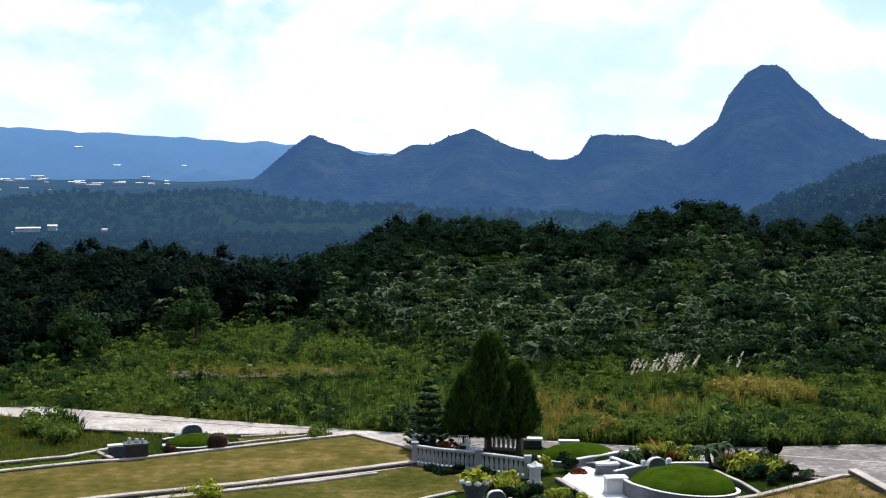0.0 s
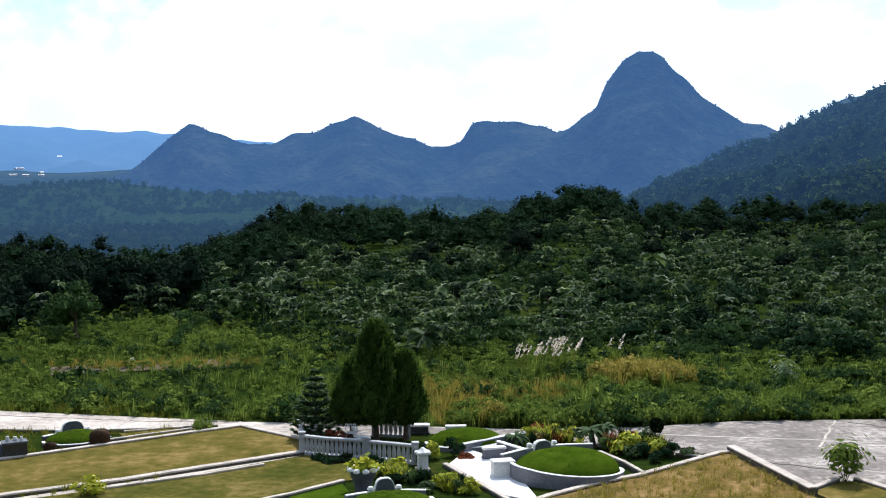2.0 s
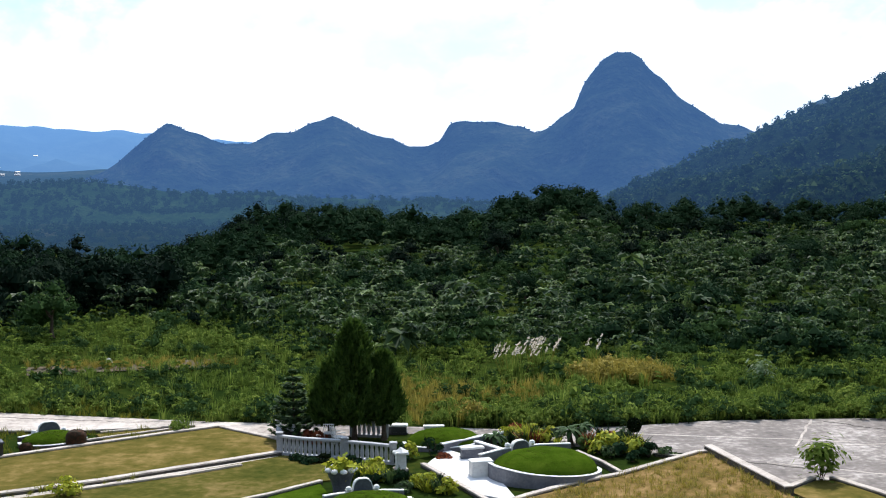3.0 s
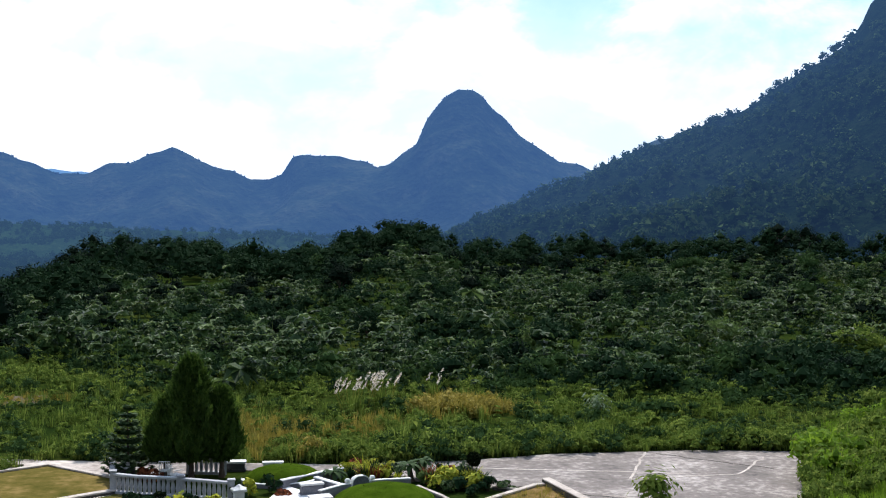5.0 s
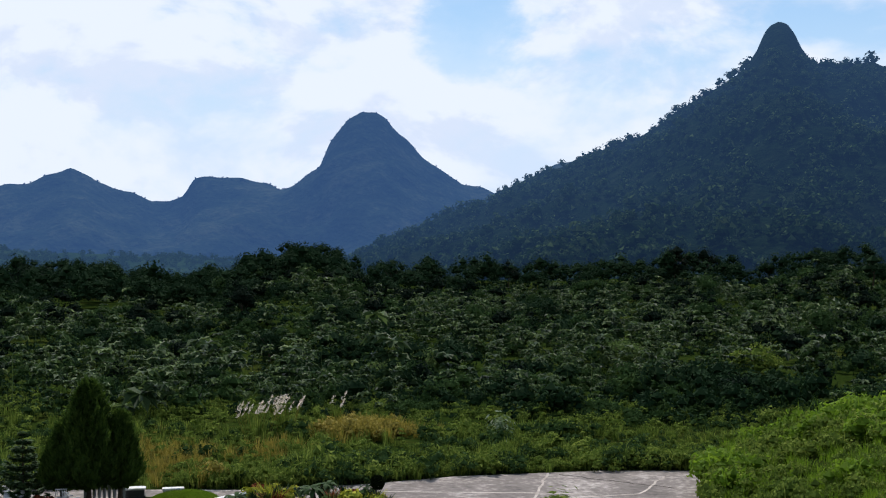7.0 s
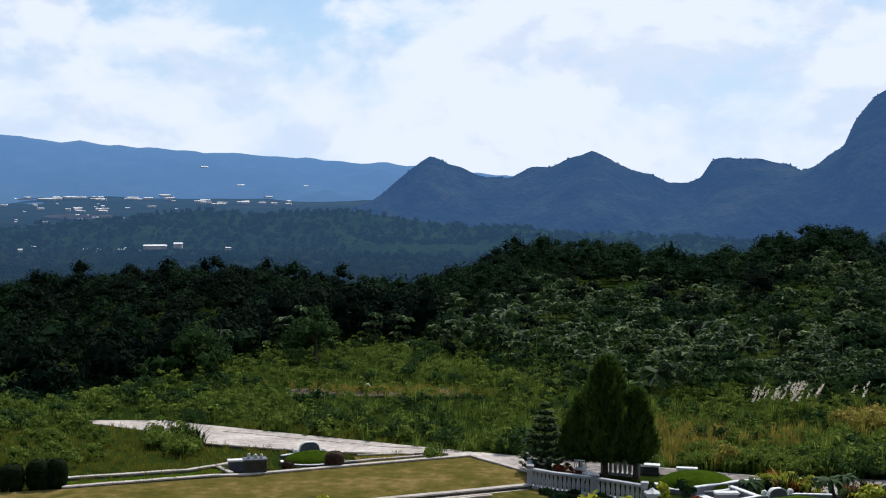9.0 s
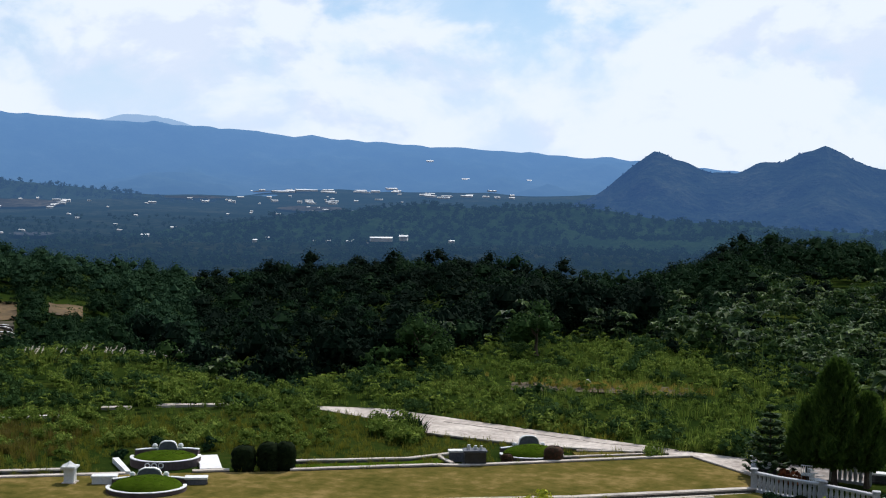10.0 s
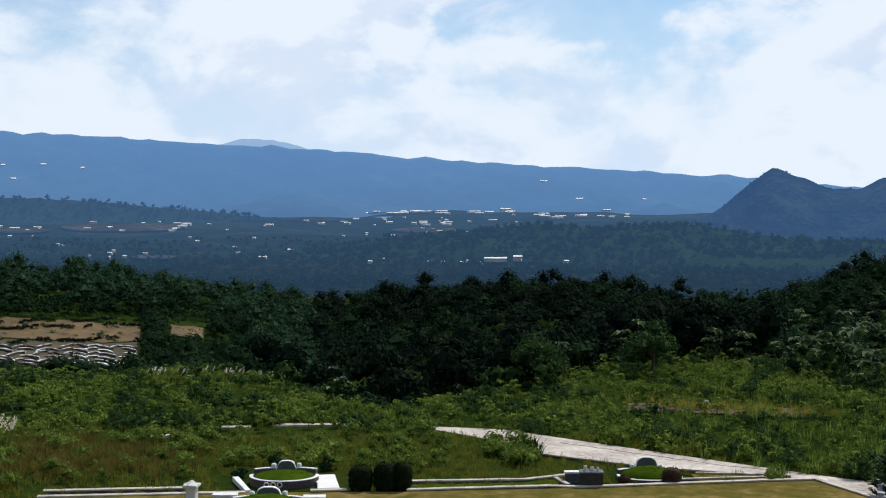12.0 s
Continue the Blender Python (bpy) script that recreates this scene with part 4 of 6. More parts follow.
scatter("herbs", herbs, at, rng.uniform(0.4, 0.95, len(at)), M["weed"], "broad-leaved herbs among the weeds", "weeds")
x, y = polar(3600, 56, 98, -44, 41)
az, r = np.degrees(np.arctan2(x, y)), np.hypot(x, y)
at = planted(x, y, clear_ground(x, y) & (r < field_edge(az)))
scatter("grass", grass, at, rng.uniform(0.35, 0.95, len(at)) * np.where(at[:, 0] < -13, 0.6, 1.0), M["weed"], "rough green grass of the meadow", "grass")
# tall grass along the road's far edge, yellowed in patches
x = rng.uniform(-4, 31, 1300)
y = np.interp(x, [p[0] for p in ROAD_FAR], [p[1] for p in ROAD_FAR]) + 0.35 + rng.exponential(1.3, 1300)
at = planted(x, y, (x > 6) | (rng.uniform(size=1300) < 0.3))
lumps = np.array([fbm(a, b, 2.6, 3) for a, b in at[:, :2]])
dark = (lumps > 0.1) & (rng.uniform(size=len(at)) < 0.6)
scatter("edge_bushes", weeds, at[dark], rng.uniform(0.6, 1.3, dark.sum()), M["thicket"], "dark leafy bushes along the yard's far edge", "bush")
at, lumps = at[~dark], lumps[~dark]
scatter("tall_grass", grass + weeds, at, rng.uniform(0.4, 1.15, len(at)) * (1 + 0.9 * lumps), M["weed"], "tall green grass along the road", "grass")
x, y = np.concatenate([rng.normal(16.8, 1.25, 230), rng.normal(5.6, 1.3, 240), rng.normal(-10.0, 2.8, 200), rng.normal(7.3, 0.5, 40), rng.normal(11, 1.2, 45)]), \
    np.concatenate([rng.normal(67.2, 0.9, 230), rng.normal(62, 2.6, 240), rng.normal(75.5, 0.9, 200), rng.normal(56.4, 0.3, 40), rng.normal(63, 1.2, 45)])
at = planted(x, y, clear_ground(x, y))
golden = (np.hypot((at[:, 0] - 16.8) / 3.2, (at[:, 1] - 67.2) / 2) < 1) & (rng.uniform(size=len(at)) < 0.5)
scatter("golden_bushes", weeds, at[golden], rng.uniform(0.6, 1.25, golden.sum()), M["straw"], "golden withered bushes in the meadow", "bush")
scatter("dry_grass", grass, at, rng.uniform(0.55, 1.15, len(at)) * np.where(np.abs(at[:, 0] - 16.8) < 5, 1.0, np.where(at[:, 0] < -3, 0.5, 0.8)), M["straw"], "yellowed dry grass in patches", "grass")
x, y = rng.normal(-37.5, 3.2, 620), rng.normal(49.5, 2.6, 620)
at = planted(x, y, clear_ground(x, y))
scatter("brown_grass", grass, at, rng.uniform(0.4, 0.75, len(at)), M["brown"], "rust-brown dry grass at the meadow's edge", "grass")
x, y = rng.uniform(-19.2, -16.4, 60), rng.uniform(-3.2, -1.3, 60)
y = y + np.interp(x, [-23.6, -19.5, -16.2], [63.0, 61.2, 58.3])
at = planted(x, y, np.ones(60, bool))
scatter("roadside_bushes", weeds, at, rng.uniform(0.45, 1.0, 60), M["weed"], "leafy bushes along the road's near edge", "bush")
x, y = polar(4200, 47, 66, -44, -7)
bare = np.ones(x.shape, bool)
for poly in [ROAD, LAWN_A, LAWN_B] + OLD_ROAD:
    bare &= ~inside(x, y, poly)
for cx, cy, cr in ((-25.05, 48.85, 3.0), (-23.5, 43.9, 2.5), (-10.75, 55.2, 1.9), (-12.7, 52.6, 1.0), (-23.3, 49, 1.8)):
    bare &= np.hypot(x - cx, y - cy) > cr
at = planted(x, y, bare)
scatter("meadow_grass", [tuft(16, 0.9, 0.5, 0.05, 44 + i, 0.7) for i in range(4)], at, rng.uniform(0.18, 0.42, len(at)), M["olive"], "short sunlit olive grass of the meadow", "grass")
x, y = polar(230, 50, 66, -42, -14)
at = planted(x, y, clear_ground(x, y))
scatter("meadow_bushes", [lobed(240, 0.95, 1.15, 0.085, 230 + i, 8, 0.7, 0.15) for i in range(5)], at, rng.uniform(0.35, 0.85, len(at)), M["weed"], "leafy green bushes dotted over the meadow", "bush")
# the raised bank's growth
def bank_at(n):
    a, r = np.radians(rng.uniform(29.8, 44, n)), rng.uniform(42, 66, n)
    x, y = np.sin(a) * r, np.cos(a) * r
    return np.stack([x, y, bank_height(x, y) - 0.04], 1)


at = bank_at(850)
q = rng.uniform(0, 1, 200)
rim = np.stack([30.4 - 6.8 * q + rng.normal(0.15, 0.2, 200), 53.8 - 12.2 * q, 0 * q + 0.72], 1)
at = np.concatenate([at, rim])
lumps = np.array([fbm(a, b, 4.0) for a, b in zip(at[:, 0], at[:, 1])])
size = rng.uniform(0.6, 1.35, len(at)) * (1 + 0.9 * lumps)
for some, mat, label in ((lumps > 0.12, "lush", "bright yellow-green creepers on the bank"), (lumps <= 0.12, "weed", "green bushes and creepers on the bank")):
    scatter("bank_weeds", weeds, at[some], size[some], M[mat], label, "weeds")
at = bank_at(1500)
lumps = np.array([fbm(a, b, 4.0) for a, b in zip(at[:, 0], at[:, 1])])
at = at[lumps < 0.0]
scatter("bank_grass", grass, at, rng.uniform(0.4, 0.85, len(at)), M["lush"], "bright lush grass on the bank", "grass")
# thin dead stalks on the brown terrace
x, y = rng.uniform(6, 17, 900), rng.uniform(40, 49.4, 900)
at = planted(x, y, inside(x, y, BANK))
at[:, 2] = 0.09
scatter("dead_grass", [tuft(14, 0.3, 0.25, 0.02, 60 + i, 0.9) for i in range(3)], at, rng.uniform(0.4, 1.0, len(at)), M["straw"], "short dead straw-coloured grass on the terrace", "grass")
# crops on the slope
crops = [umbrella_plant(1.5 + 0.25 * (i % 5), 0.5 + 0.07 * (i % 4), 80 + i, 2 + i % 3) for i in range(10)]


def wood_edge(az):
    """How far the crops reach up the slope before the woods begin."""
    return np.interp(az, [-22, -15, -8, -1.5, 7, 14.7, 20.7, 40], [112, 118, 132, 160, 192, 228, 250, 256])


x, y = polar(11500, 74, 258, -26, 42)
az, r = np.degrees(np.arctan2(x, y)), np.hypot(x, y)
rough = np.array([fbm(a, b + 40, 17.0) for a, b in zip(x, y)])
clump = np.array([fbm(a + 17, b, 7.0, 3) for a, b in zip(x, y)])
ok = (r > field_edge(az) + 1) & (r < wood_edge(az) + 6) & (rough < 0.28) & (clump > -0.35) & (rng.uniform(size=len(x)) < np.where(r > 190, 0.5, 0.62))
at = planted(x, y, ok)
scatter("crop_plants", crops, at, rng.uniform(0.6, 1.15, len(at)) * (1 + 0.5 * rng.uniform(size=len(at)) ** 3) * (1 + 0.5 * clump[ok]), M["crop"], "leafy crop plants covering the slope", "crops")
# covers bare soil; its dark leaf colour draws the shade between crop plants
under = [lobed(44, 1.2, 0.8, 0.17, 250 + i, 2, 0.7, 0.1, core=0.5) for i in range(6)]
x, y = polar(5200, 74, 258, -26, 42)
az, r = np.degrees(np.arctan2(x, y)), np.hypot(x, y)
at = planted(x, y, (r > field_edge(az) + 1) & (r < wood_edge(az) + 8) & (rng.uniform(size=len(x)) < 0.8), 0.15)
scatter("undergrowth", under, at, rng.uniform(0.7, 1.5, len(at)), M["forest"], "low undergrowth beneath the crops, dark as shaded gaps", "undergrowth")
brush = [lobed(130, 1.35, 1.9, 0.15, 90 + i, 5, 0.66, 0.15) for i in range(8)]
x, y = polar(3600, 72, 256, -30, 42)
az, r = np.degrees(np.arctan2(x, y)), np.hypot(x, y)
rough = np.array([fbm(a, b + 40, 17.0) for a, b in zip(x, y)])
kind = rng.uniform(size=len(x))
ok = (r > field_edge(az) + 3) & (r < wood_edge(az) + 4) & ((rough > 0.1) | (kind < 0.42))
at = planted(x, y, ok & (kind < 0.42))
scatter("bushes", brush, at, rng.uniform(0.5, 1.3, len(at)), M["thicket"], "round green bushes between the crops", "bush")
# dark leaf colour here also deepens the shaded gaps between bright crops
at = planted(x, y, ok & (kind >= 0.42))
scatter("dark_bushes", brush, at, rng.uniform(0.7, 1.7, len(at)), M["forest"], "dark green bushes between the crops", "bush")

# woods


def elevation(x, y):
    return np.degrees(np.arctan2(land(x, y) - EYE, np.hypot(x, y)))


def far_plots(az, x, y):
    """True on the bare terraces and sheeted beds beyond the meadow, and on the slope before them."""
    up = elevation(x, y)
    return ((az < -33.2) & (up > -7.9) & (up < -4.95)) | ((az < -30.4) & (az > -32.3) & (up > -6.4) & (up < -5.2))


crowns = [lobed(350, 3.1, 5.6, 0.215, 120 + i, 7, 0.68, 0.12) for i in range(10)]
small_crowns = [lobed(230, 2.1, 3.8, 0.2, 140 + i, 6, 0.66, 0.12) for i in range(8)]


def clearing(az, r):
    return (az < -28.5) & (r > 85) & (r < 222)


x, y = polar(2500, 84, 282, -46, 42)
az, r = np.degrees(np.arctan2(x, y)), np.hypot(x, y)
near = wood_edge(az) + 4
ok = (r > near) & ~clearing(az, r) & ~far_plots(az, x, y)
# shade over the hollow comes from picking the darker leaf colour
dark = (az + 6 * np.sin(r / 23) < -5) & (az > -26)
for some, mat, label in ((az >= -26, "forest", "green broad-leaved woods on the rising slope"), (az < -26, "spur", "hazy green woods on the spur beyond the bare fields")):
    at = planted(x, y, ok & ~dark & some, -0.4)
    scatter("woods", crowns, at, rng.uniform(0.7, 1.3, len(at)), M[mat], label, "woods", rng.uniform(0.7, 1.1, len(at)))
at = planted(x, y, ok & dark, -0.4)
# a fifth of the crowns take the lighter colour to look sunlit
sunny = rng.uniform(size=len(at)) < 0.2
for some, mat, label in ((~sunny, "wood", "dense woods in the hollow, leaves coloured shade-dark"), (sunny, "forest", "lighter green crowns, coloured as sunlit, among the dark woods")):
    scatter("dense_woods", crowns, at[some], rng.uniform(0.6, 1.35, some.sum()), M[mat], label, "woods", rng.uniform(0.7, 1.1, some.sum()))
x, y = polar(720, 80, 128, -29, -6)
az, r = np.degrees(np.arctan2(x, y)), np.hypot(x, y)
at = planted(x, y, r > field_edge(az) + np.where(az < -17, 11, 4), 0.2)
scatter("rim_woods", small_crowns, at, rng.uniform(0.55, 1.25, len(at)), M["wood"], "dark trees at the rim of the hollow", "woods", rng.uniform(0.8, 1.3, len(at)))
x, y = polar(1000, 78, 226, -40, -28.3)
az, r = np.degrees(np.arctan2(x, y)), np.hypot(x, y)
at = planted(x, y, ~far_plots(az, x, y) & (r > field_edge(az) + 12))
scatter("clearing_bushes", brush, at, rng.uniform(0.6, 1.7, len(at)), M["forest"], "dark bushes round the bare fields", "bush")
x, y = polar(2600, 85, 262, -41, -28.5)
az, up = np.degrees(np.arctan2(x, y)), elevation(x, y)
bare = (az < -33.4) & (up > -6.1) & (up < -5.0) | (az > -32.3) & (az < -30.6) & (up > -6.2) & (up < -5.4)
beds = (az < -33.4) & (up > -6.95) & (up <= -6.1)
at = planted(x, y, (up > -8.2) & (up < -4.8) & (~(bare | beds) | (bare & (rng.uniform(size=len(x)) < 0.3))), 0.1)
scatter("clearing_scrub", under, at, rng.uniform(0.5, 1.1, len(at)), M["thicket"], "low scrub round the bare terraces", "scrub")
x, y = polar(560, 88, 240, -10, 42)
az, r = np.degrees(np.arctan2(x, y)), np.hypot(x, y)
thick = np.array([fbm(a + 90, b, 30.0) for a, b in zip(x, y)])
at = planted(x, y, (thick > -0.05), 0.3)
pick = rng.uniform(size=len(at))
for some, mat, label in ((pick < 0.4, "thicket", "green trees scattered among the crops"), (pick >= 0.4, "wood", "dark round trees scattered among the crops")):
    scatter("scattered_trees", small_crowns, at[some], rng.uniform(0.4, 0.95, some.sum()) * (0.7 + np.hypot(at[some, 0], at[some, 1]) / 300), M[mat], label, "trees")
# a belt of bushes along the crest hides its ground
x, y = polar(1500, 222, 300, -46, 42)
az, r = np.degrees(np.arctan2(x, y)), np.hypot(x, y)
at = planted(x, y, (r > wood_edge(az)) & ~far_plots(az, x, y), 0.3)
scatter("crest_bushes", under, at, rng.uniform(1.4, 2.8, len(at)), M["forest"], "dense dark bushes along the wooded crest", "bush")

# wood on the steep hill and the chain
puff = [lobed(18, 1.0, 1.5, 0.26, 160 + i, 2, 0.6, 0.2, 0.15, (0.5, 0.75)) for i in range(6)]


def on_face(v, n, rows):
    i, j = rng.integers(rows[0], rows[1], n), rng.integers(1, v.shape[1] - 1, n)
    p = v[i, j] + (v[np.minimum(i + 1, v.shape[0] - 1), j] - v[i, j]) * rng.uniform(0, 1, (n, 1))
    return p + (v[i, j + 1] - v[i, j]) * rng.uniform(-0.5, 0.5, (n, 1))


at = np.concatenate([on_face(STEEP_V, 5200, (8, 68)), on_face(STEEP_V, 230, (68, 70))])
spire = (np.degrees(np.arctan2(at[:, 0], at[:, 1])) - 32.1)
keep = ~((np.abs(spire) < 1.3) & (at[:, 2] > 118))
at = at[keep] - [0, 0, 2.0]
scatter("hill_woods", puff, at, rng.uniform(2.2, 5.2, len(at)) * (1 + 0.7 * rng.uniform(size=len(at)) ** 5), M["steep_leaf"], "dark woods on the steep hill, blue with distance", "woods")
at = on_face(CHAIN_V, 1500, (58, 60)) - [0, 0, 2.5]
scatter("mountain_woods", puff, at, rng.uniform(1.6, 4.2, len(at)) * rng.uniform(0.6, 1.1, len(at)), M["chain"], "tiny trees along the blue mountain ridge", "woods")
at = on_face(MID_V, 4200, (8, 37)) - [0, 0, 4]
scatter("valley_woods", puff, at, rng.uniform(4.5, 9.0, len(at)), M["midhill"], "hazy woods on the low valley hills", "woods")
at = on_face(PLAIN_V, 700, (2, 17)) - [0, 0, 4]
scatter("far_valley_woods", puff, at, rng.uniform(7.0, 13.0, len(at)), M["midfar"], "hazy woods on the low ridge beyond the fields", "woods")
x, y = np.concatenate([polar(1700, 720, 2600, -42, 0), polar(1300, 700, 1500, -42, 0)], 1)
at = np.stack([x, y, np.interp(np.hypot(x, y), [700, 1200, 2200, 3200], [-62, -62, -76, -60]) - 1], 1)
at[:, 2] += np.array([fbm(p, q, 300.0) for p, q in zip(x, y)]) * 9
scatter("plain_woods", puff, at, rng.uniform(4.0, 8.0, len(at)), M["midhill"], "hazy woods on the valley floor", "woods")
at = on_face(STEEP_V, 1500, (68, 70))
az = np.degrees(np.arctan2(at[:, 0], at[:, 1]))
at = at[(az > 19.8) & (az < 22.4)][:40] - [0, 0, 2.5]
scatter("ridge_pines", puff, at, rng.uniform(1.8, 3.4, len(at)), M["steep_leaf"], "slim dark pines on the shoulder of the steep hill", "trees", rng.uniform(1.6, 2.6, len(at)))
# ---- graves ----


def arch(w, h, t, z0=0.0, shoulders=0.55):
    """An upright slab with a rounded top and sloped shoulders; it faces along y."""
    pts = [(-w / 2, z0), (w / 2, z0), (w / 2, z0 + h * shoulders)]
    pts += [(w / 2 * 0.86 * math.cos(a), z0 + h * shoulders + h * (1 - shoulders) * math.sin(a)) for a in np.linspace(0.12, math.pi - 0.12, 11)]
    pts += [(-w / 2, z0 + h * shoulders)]
    bm = bmesh.new()
    a, b = [[bm.verts.new((x, y, z)) for x, z in pts] for y in (-t / 2, t / 2)]
    bm.faces.new(a)
    bm.faces.new(b[::-1])
    for i in range(len(pts)):
        j = (i + 1) % len(pts)
        bm.faces.new((a[i], b[i], b[j], a[j]))
    return bm


BELL = [(0.5, 0.0), (0.5, 0.22), (0.455, 0.27), (0.4, 0.33), (0.355, 0.45), (0.335, 0.62), (0.3, 0.78), (0.23, 0.9), (0.12, 0.98)]


def bell(w, h, t, z0=0.0):
    """An upright slab with a bell outline: low shoulders that sweep up to a round head; it faces along y."""
    pts = [(x * w, z0 + z * h) for x, z in BELL] + [(-x * w, z0 + z * h) for x, z in BELL[::-1]]
    bm = bmesh.new()
    a, b = [[bm.verts.new((x, y, z)) for x, z in pts] for y in (-t / 2, t / 2)]
    bm.faces.new(a)
    bm.faces.new(b[::-1])
    for i in range(len(pts)):
        j = (i + 1) % len(pts)
        bm.faces.new((a[i], b[i], b[j], a[j]))
    return bm


def bell_coping(w, h, t, z0=0.0, thick=0.03):
    """The raised rim along a bell outline."""
    pts = [(x, z) for x, z in BELL[1:]] + [(-x, z) for x, z in BELL[:0:-1]]
    bm = bmesh.new()
    rings = []
    for x, z in pts:
        x0, z1 = x * w, z0 + z * h
        x2, z2 = x0 + math.copysign(thick * 0.6, x), z1 + thick
        rings.append([bm.verts.new(p) for p in ((x0, -t / 2, z1), (x2, -t / 2, z2), (x2, t / 2, z2), (x0, t / 2, z1))])
    for a, b in zip(rings[:-1], rings[1:]):
        for i in range(4):
            bm.faces.new((a[i], a[(i + 1) % 4], b[(i + 1) % 4], b[i]))
    bm.faces.new(rings[0])
    bm.faces.new(rings[-1][::-1])
    return bm


def ring_ornament(r, tube):
    """A ring standing upright, facing along y."""
    bm = bmesh.new()
    n, m = 16, 6
    loops = [[bm.verts.new(((r + tube * math.cos(b)) * math.cos(a), tube * math.sin(b), (r + tube * math.cos(b)) * math.sin(a))) for b in np.linspace(0, 6.283, m, endpoint=False)]
             for a in np.linspace(0, 6.283, n, endpoint=False)]
    for i in range(n):
        for k in range(m):
            bm.faces.new((loops[i][k], loops[i][(k + 1) % m], loops[(i + 1) % n][(k + 1) % m], loops[(i + 1) % n][k]))
    return bm


def dome(r, h, z0, squash=1.0, seed=0.0):
    bm = turned([(r * math.cos(a), z0 + h * math.sin(a)) for a in np.linspace(0, 1.5, 12)], 36, squash)
    for v in bm.verts:
        v.co += Vector((1, 1, 1)) * 0.03 * noise.noise(v.co * 2.3 + Vector((seed, 0, 0)))
        v.co.z += 0.02 * noise.noise(v.co * 7)
    return bm


def arc(r, a0, a1, n=26, squash=1.0):
    return [(r * math.cos(radians(a)), r * squash * math.sin(radians(a))) for a in np.linspace(a0, a1, n)]


def sloped(bm, squash, fall):
    """Lets a ring wall sink towards one end; fall is the share of its height left there."""
    for v in bm.verts:
        a = math.degrees(math.atan2(v.co.y / squash, v.co.x)) % 360
        a = a + 360 if a < 90 else a
        if v.co.z > 0:
            v.co.z *= float(np.interp(a, [200, 375], [1.0, fall]))
    return bm


def tomb(x, y, turn, r, wall, mound_h, stone, label, squash=1.0, wings=True, sweep=(170, 370), wall_mat="plaster", group="graves", fall=1.0, sink=0.75, rings=False):
    """A horseshoe grave: a turfed mound in a ring wall, with a headstone and stepped wings on its far side."""
    ob = thing("tomb", x, y, 0, turn, label, "tomb", group)
    w = part("ring_wall", sloped(band(arc(r, *sweep, 30, squash), 0.13, -0.1, wall, 0.02), squash, fall), M[wall_mat], ob, "curved plastered ring wall")
    part("coping", sloped(band(arc(r, *sweep, 30, squash), 0.15, wall + 0.004, wall + 0.032, 0.01), squash, fall), M["white"], w, "bright white coping")
    part("mound", dome(r * 0.95, mound_h, wall * sink, squash, x), M["turf"], ob, "domed mound of clipped green turf", True)
    g = np.random.default_rng(int(abs(x) * 10))
    fuzz = []
    for i in range(520):
        a, q = g.uniform(0, 6.283), math.sqrt(g.uniform(0, 0.92))
        v, f = tuft(5, 0.035, 0.1, 0.02, i, 1.3)
        fuzz.append((v + [r * 0.93 * q * math.cos(a), r * 0.93 * squash * q * math.sin(a), wall * sink + mound_h * math.sqrt(1 - q * q) - 0.015], f))
    tagged(part("grass_cover", mesh_from("grass_cover", *merge(fuzz), M["turf_blade"]), None, ob), kind="stuff")
    if rings:
        for k in (-1, 0, 1):
            orn = part("ring_ornament", ring_ornament(0.1, 0.025), M["white"], w, "white ring set on the wall", True)
            orn.location = (0.27 * k - 0.35, -r * squash - 0.07, wall * 0.62)
    if stone:
        sw, sh = stone
        yy = r * squash * 0.92
        h = part("headstone", bell(sw * 1.25, sh * 1.1, 0.2, wall * 0.6), M["grey"], ob, "grey bell-shaped headstone seen from its back")
        h.location = (0, yy, 0)
        part("coping", bell_coping(sw * 1.25, sh * 1.1, 0.21, wall * 0.6), M["white"], h, "white swept coping")
        if wings:
            for s in (-1, 1):
                wing = part("wing", band([(s * sw * 0.5, yy), (s * (sw * 0.5 + 0.45), yy - 0.05), (s * r * 0.95, yy * 0.75)], 0.16, -0.1, wall + 0.1, 0.02), M[wall_mat], ob, "low wing wall")
                part("coping", band([(s * sw * 0.5, yy), (s * (sw * 0.5 + 0.45), yy - 0.05), (s * r * 0.95, yy * 0.75)], 0.165, wall + 0.104, wall + 0.14, 0.01), M["white"], wing, "white coping")
                scroll = part("scroll", turned([(0.02, 0), (0.09, 0), (0.12, 0.07), (0.09, 0.14), (0.02, 0.17)], 14), M["white"], wing, "round white scroll")
                scroll.location = (s * (sw * 0.5 + 0.12), yy, wall + 0.16)
    return ob


def altar(x, y, turn, sx, sy, sz, body, top, label):
    ob = thing("altar_table", x, y, 0.0, turn, label, "altar")
    part("base", box(sx * 0.92, sy * 0.92, sz - 0.08, (0, 0, 0), 0.02), M[body], ob)
    part("tabletop", box(sx, sy, 0.08, (0, 0, sz - 0.08), 0.015), M[top], ob)
    part("plinth", box(sx * 1.02, sy * 1.02, 0.1, (0, 0, 0), 0.015), M[body], ob)
    return ob


def pillar(x, y, h, w, label):
    ob = thing("grave_pillar", x, y, 0, 12, label, "pillar", "grave pillars")
    part("shaft", box(w * 0.72, w * 0.72, h - 0.16, (0, 0, 0), 0.03), M["white"], ob)
    part("foot", box(w, w, 0.14, (0, 0, 0), 0.02), M["kerb"], ob)
    part("cap", box(w * 1.05, w * 1.05, 0.1, (0, 0, h - 0.18), 0.02), M["white"], ob, "white overhanging cap")
    part("cap_roof", turned([(w * 0.62, h - 0.08), (w * 0.3, h), (0.04, h + 0.08)], 4), M["white"], ob)
    return ob


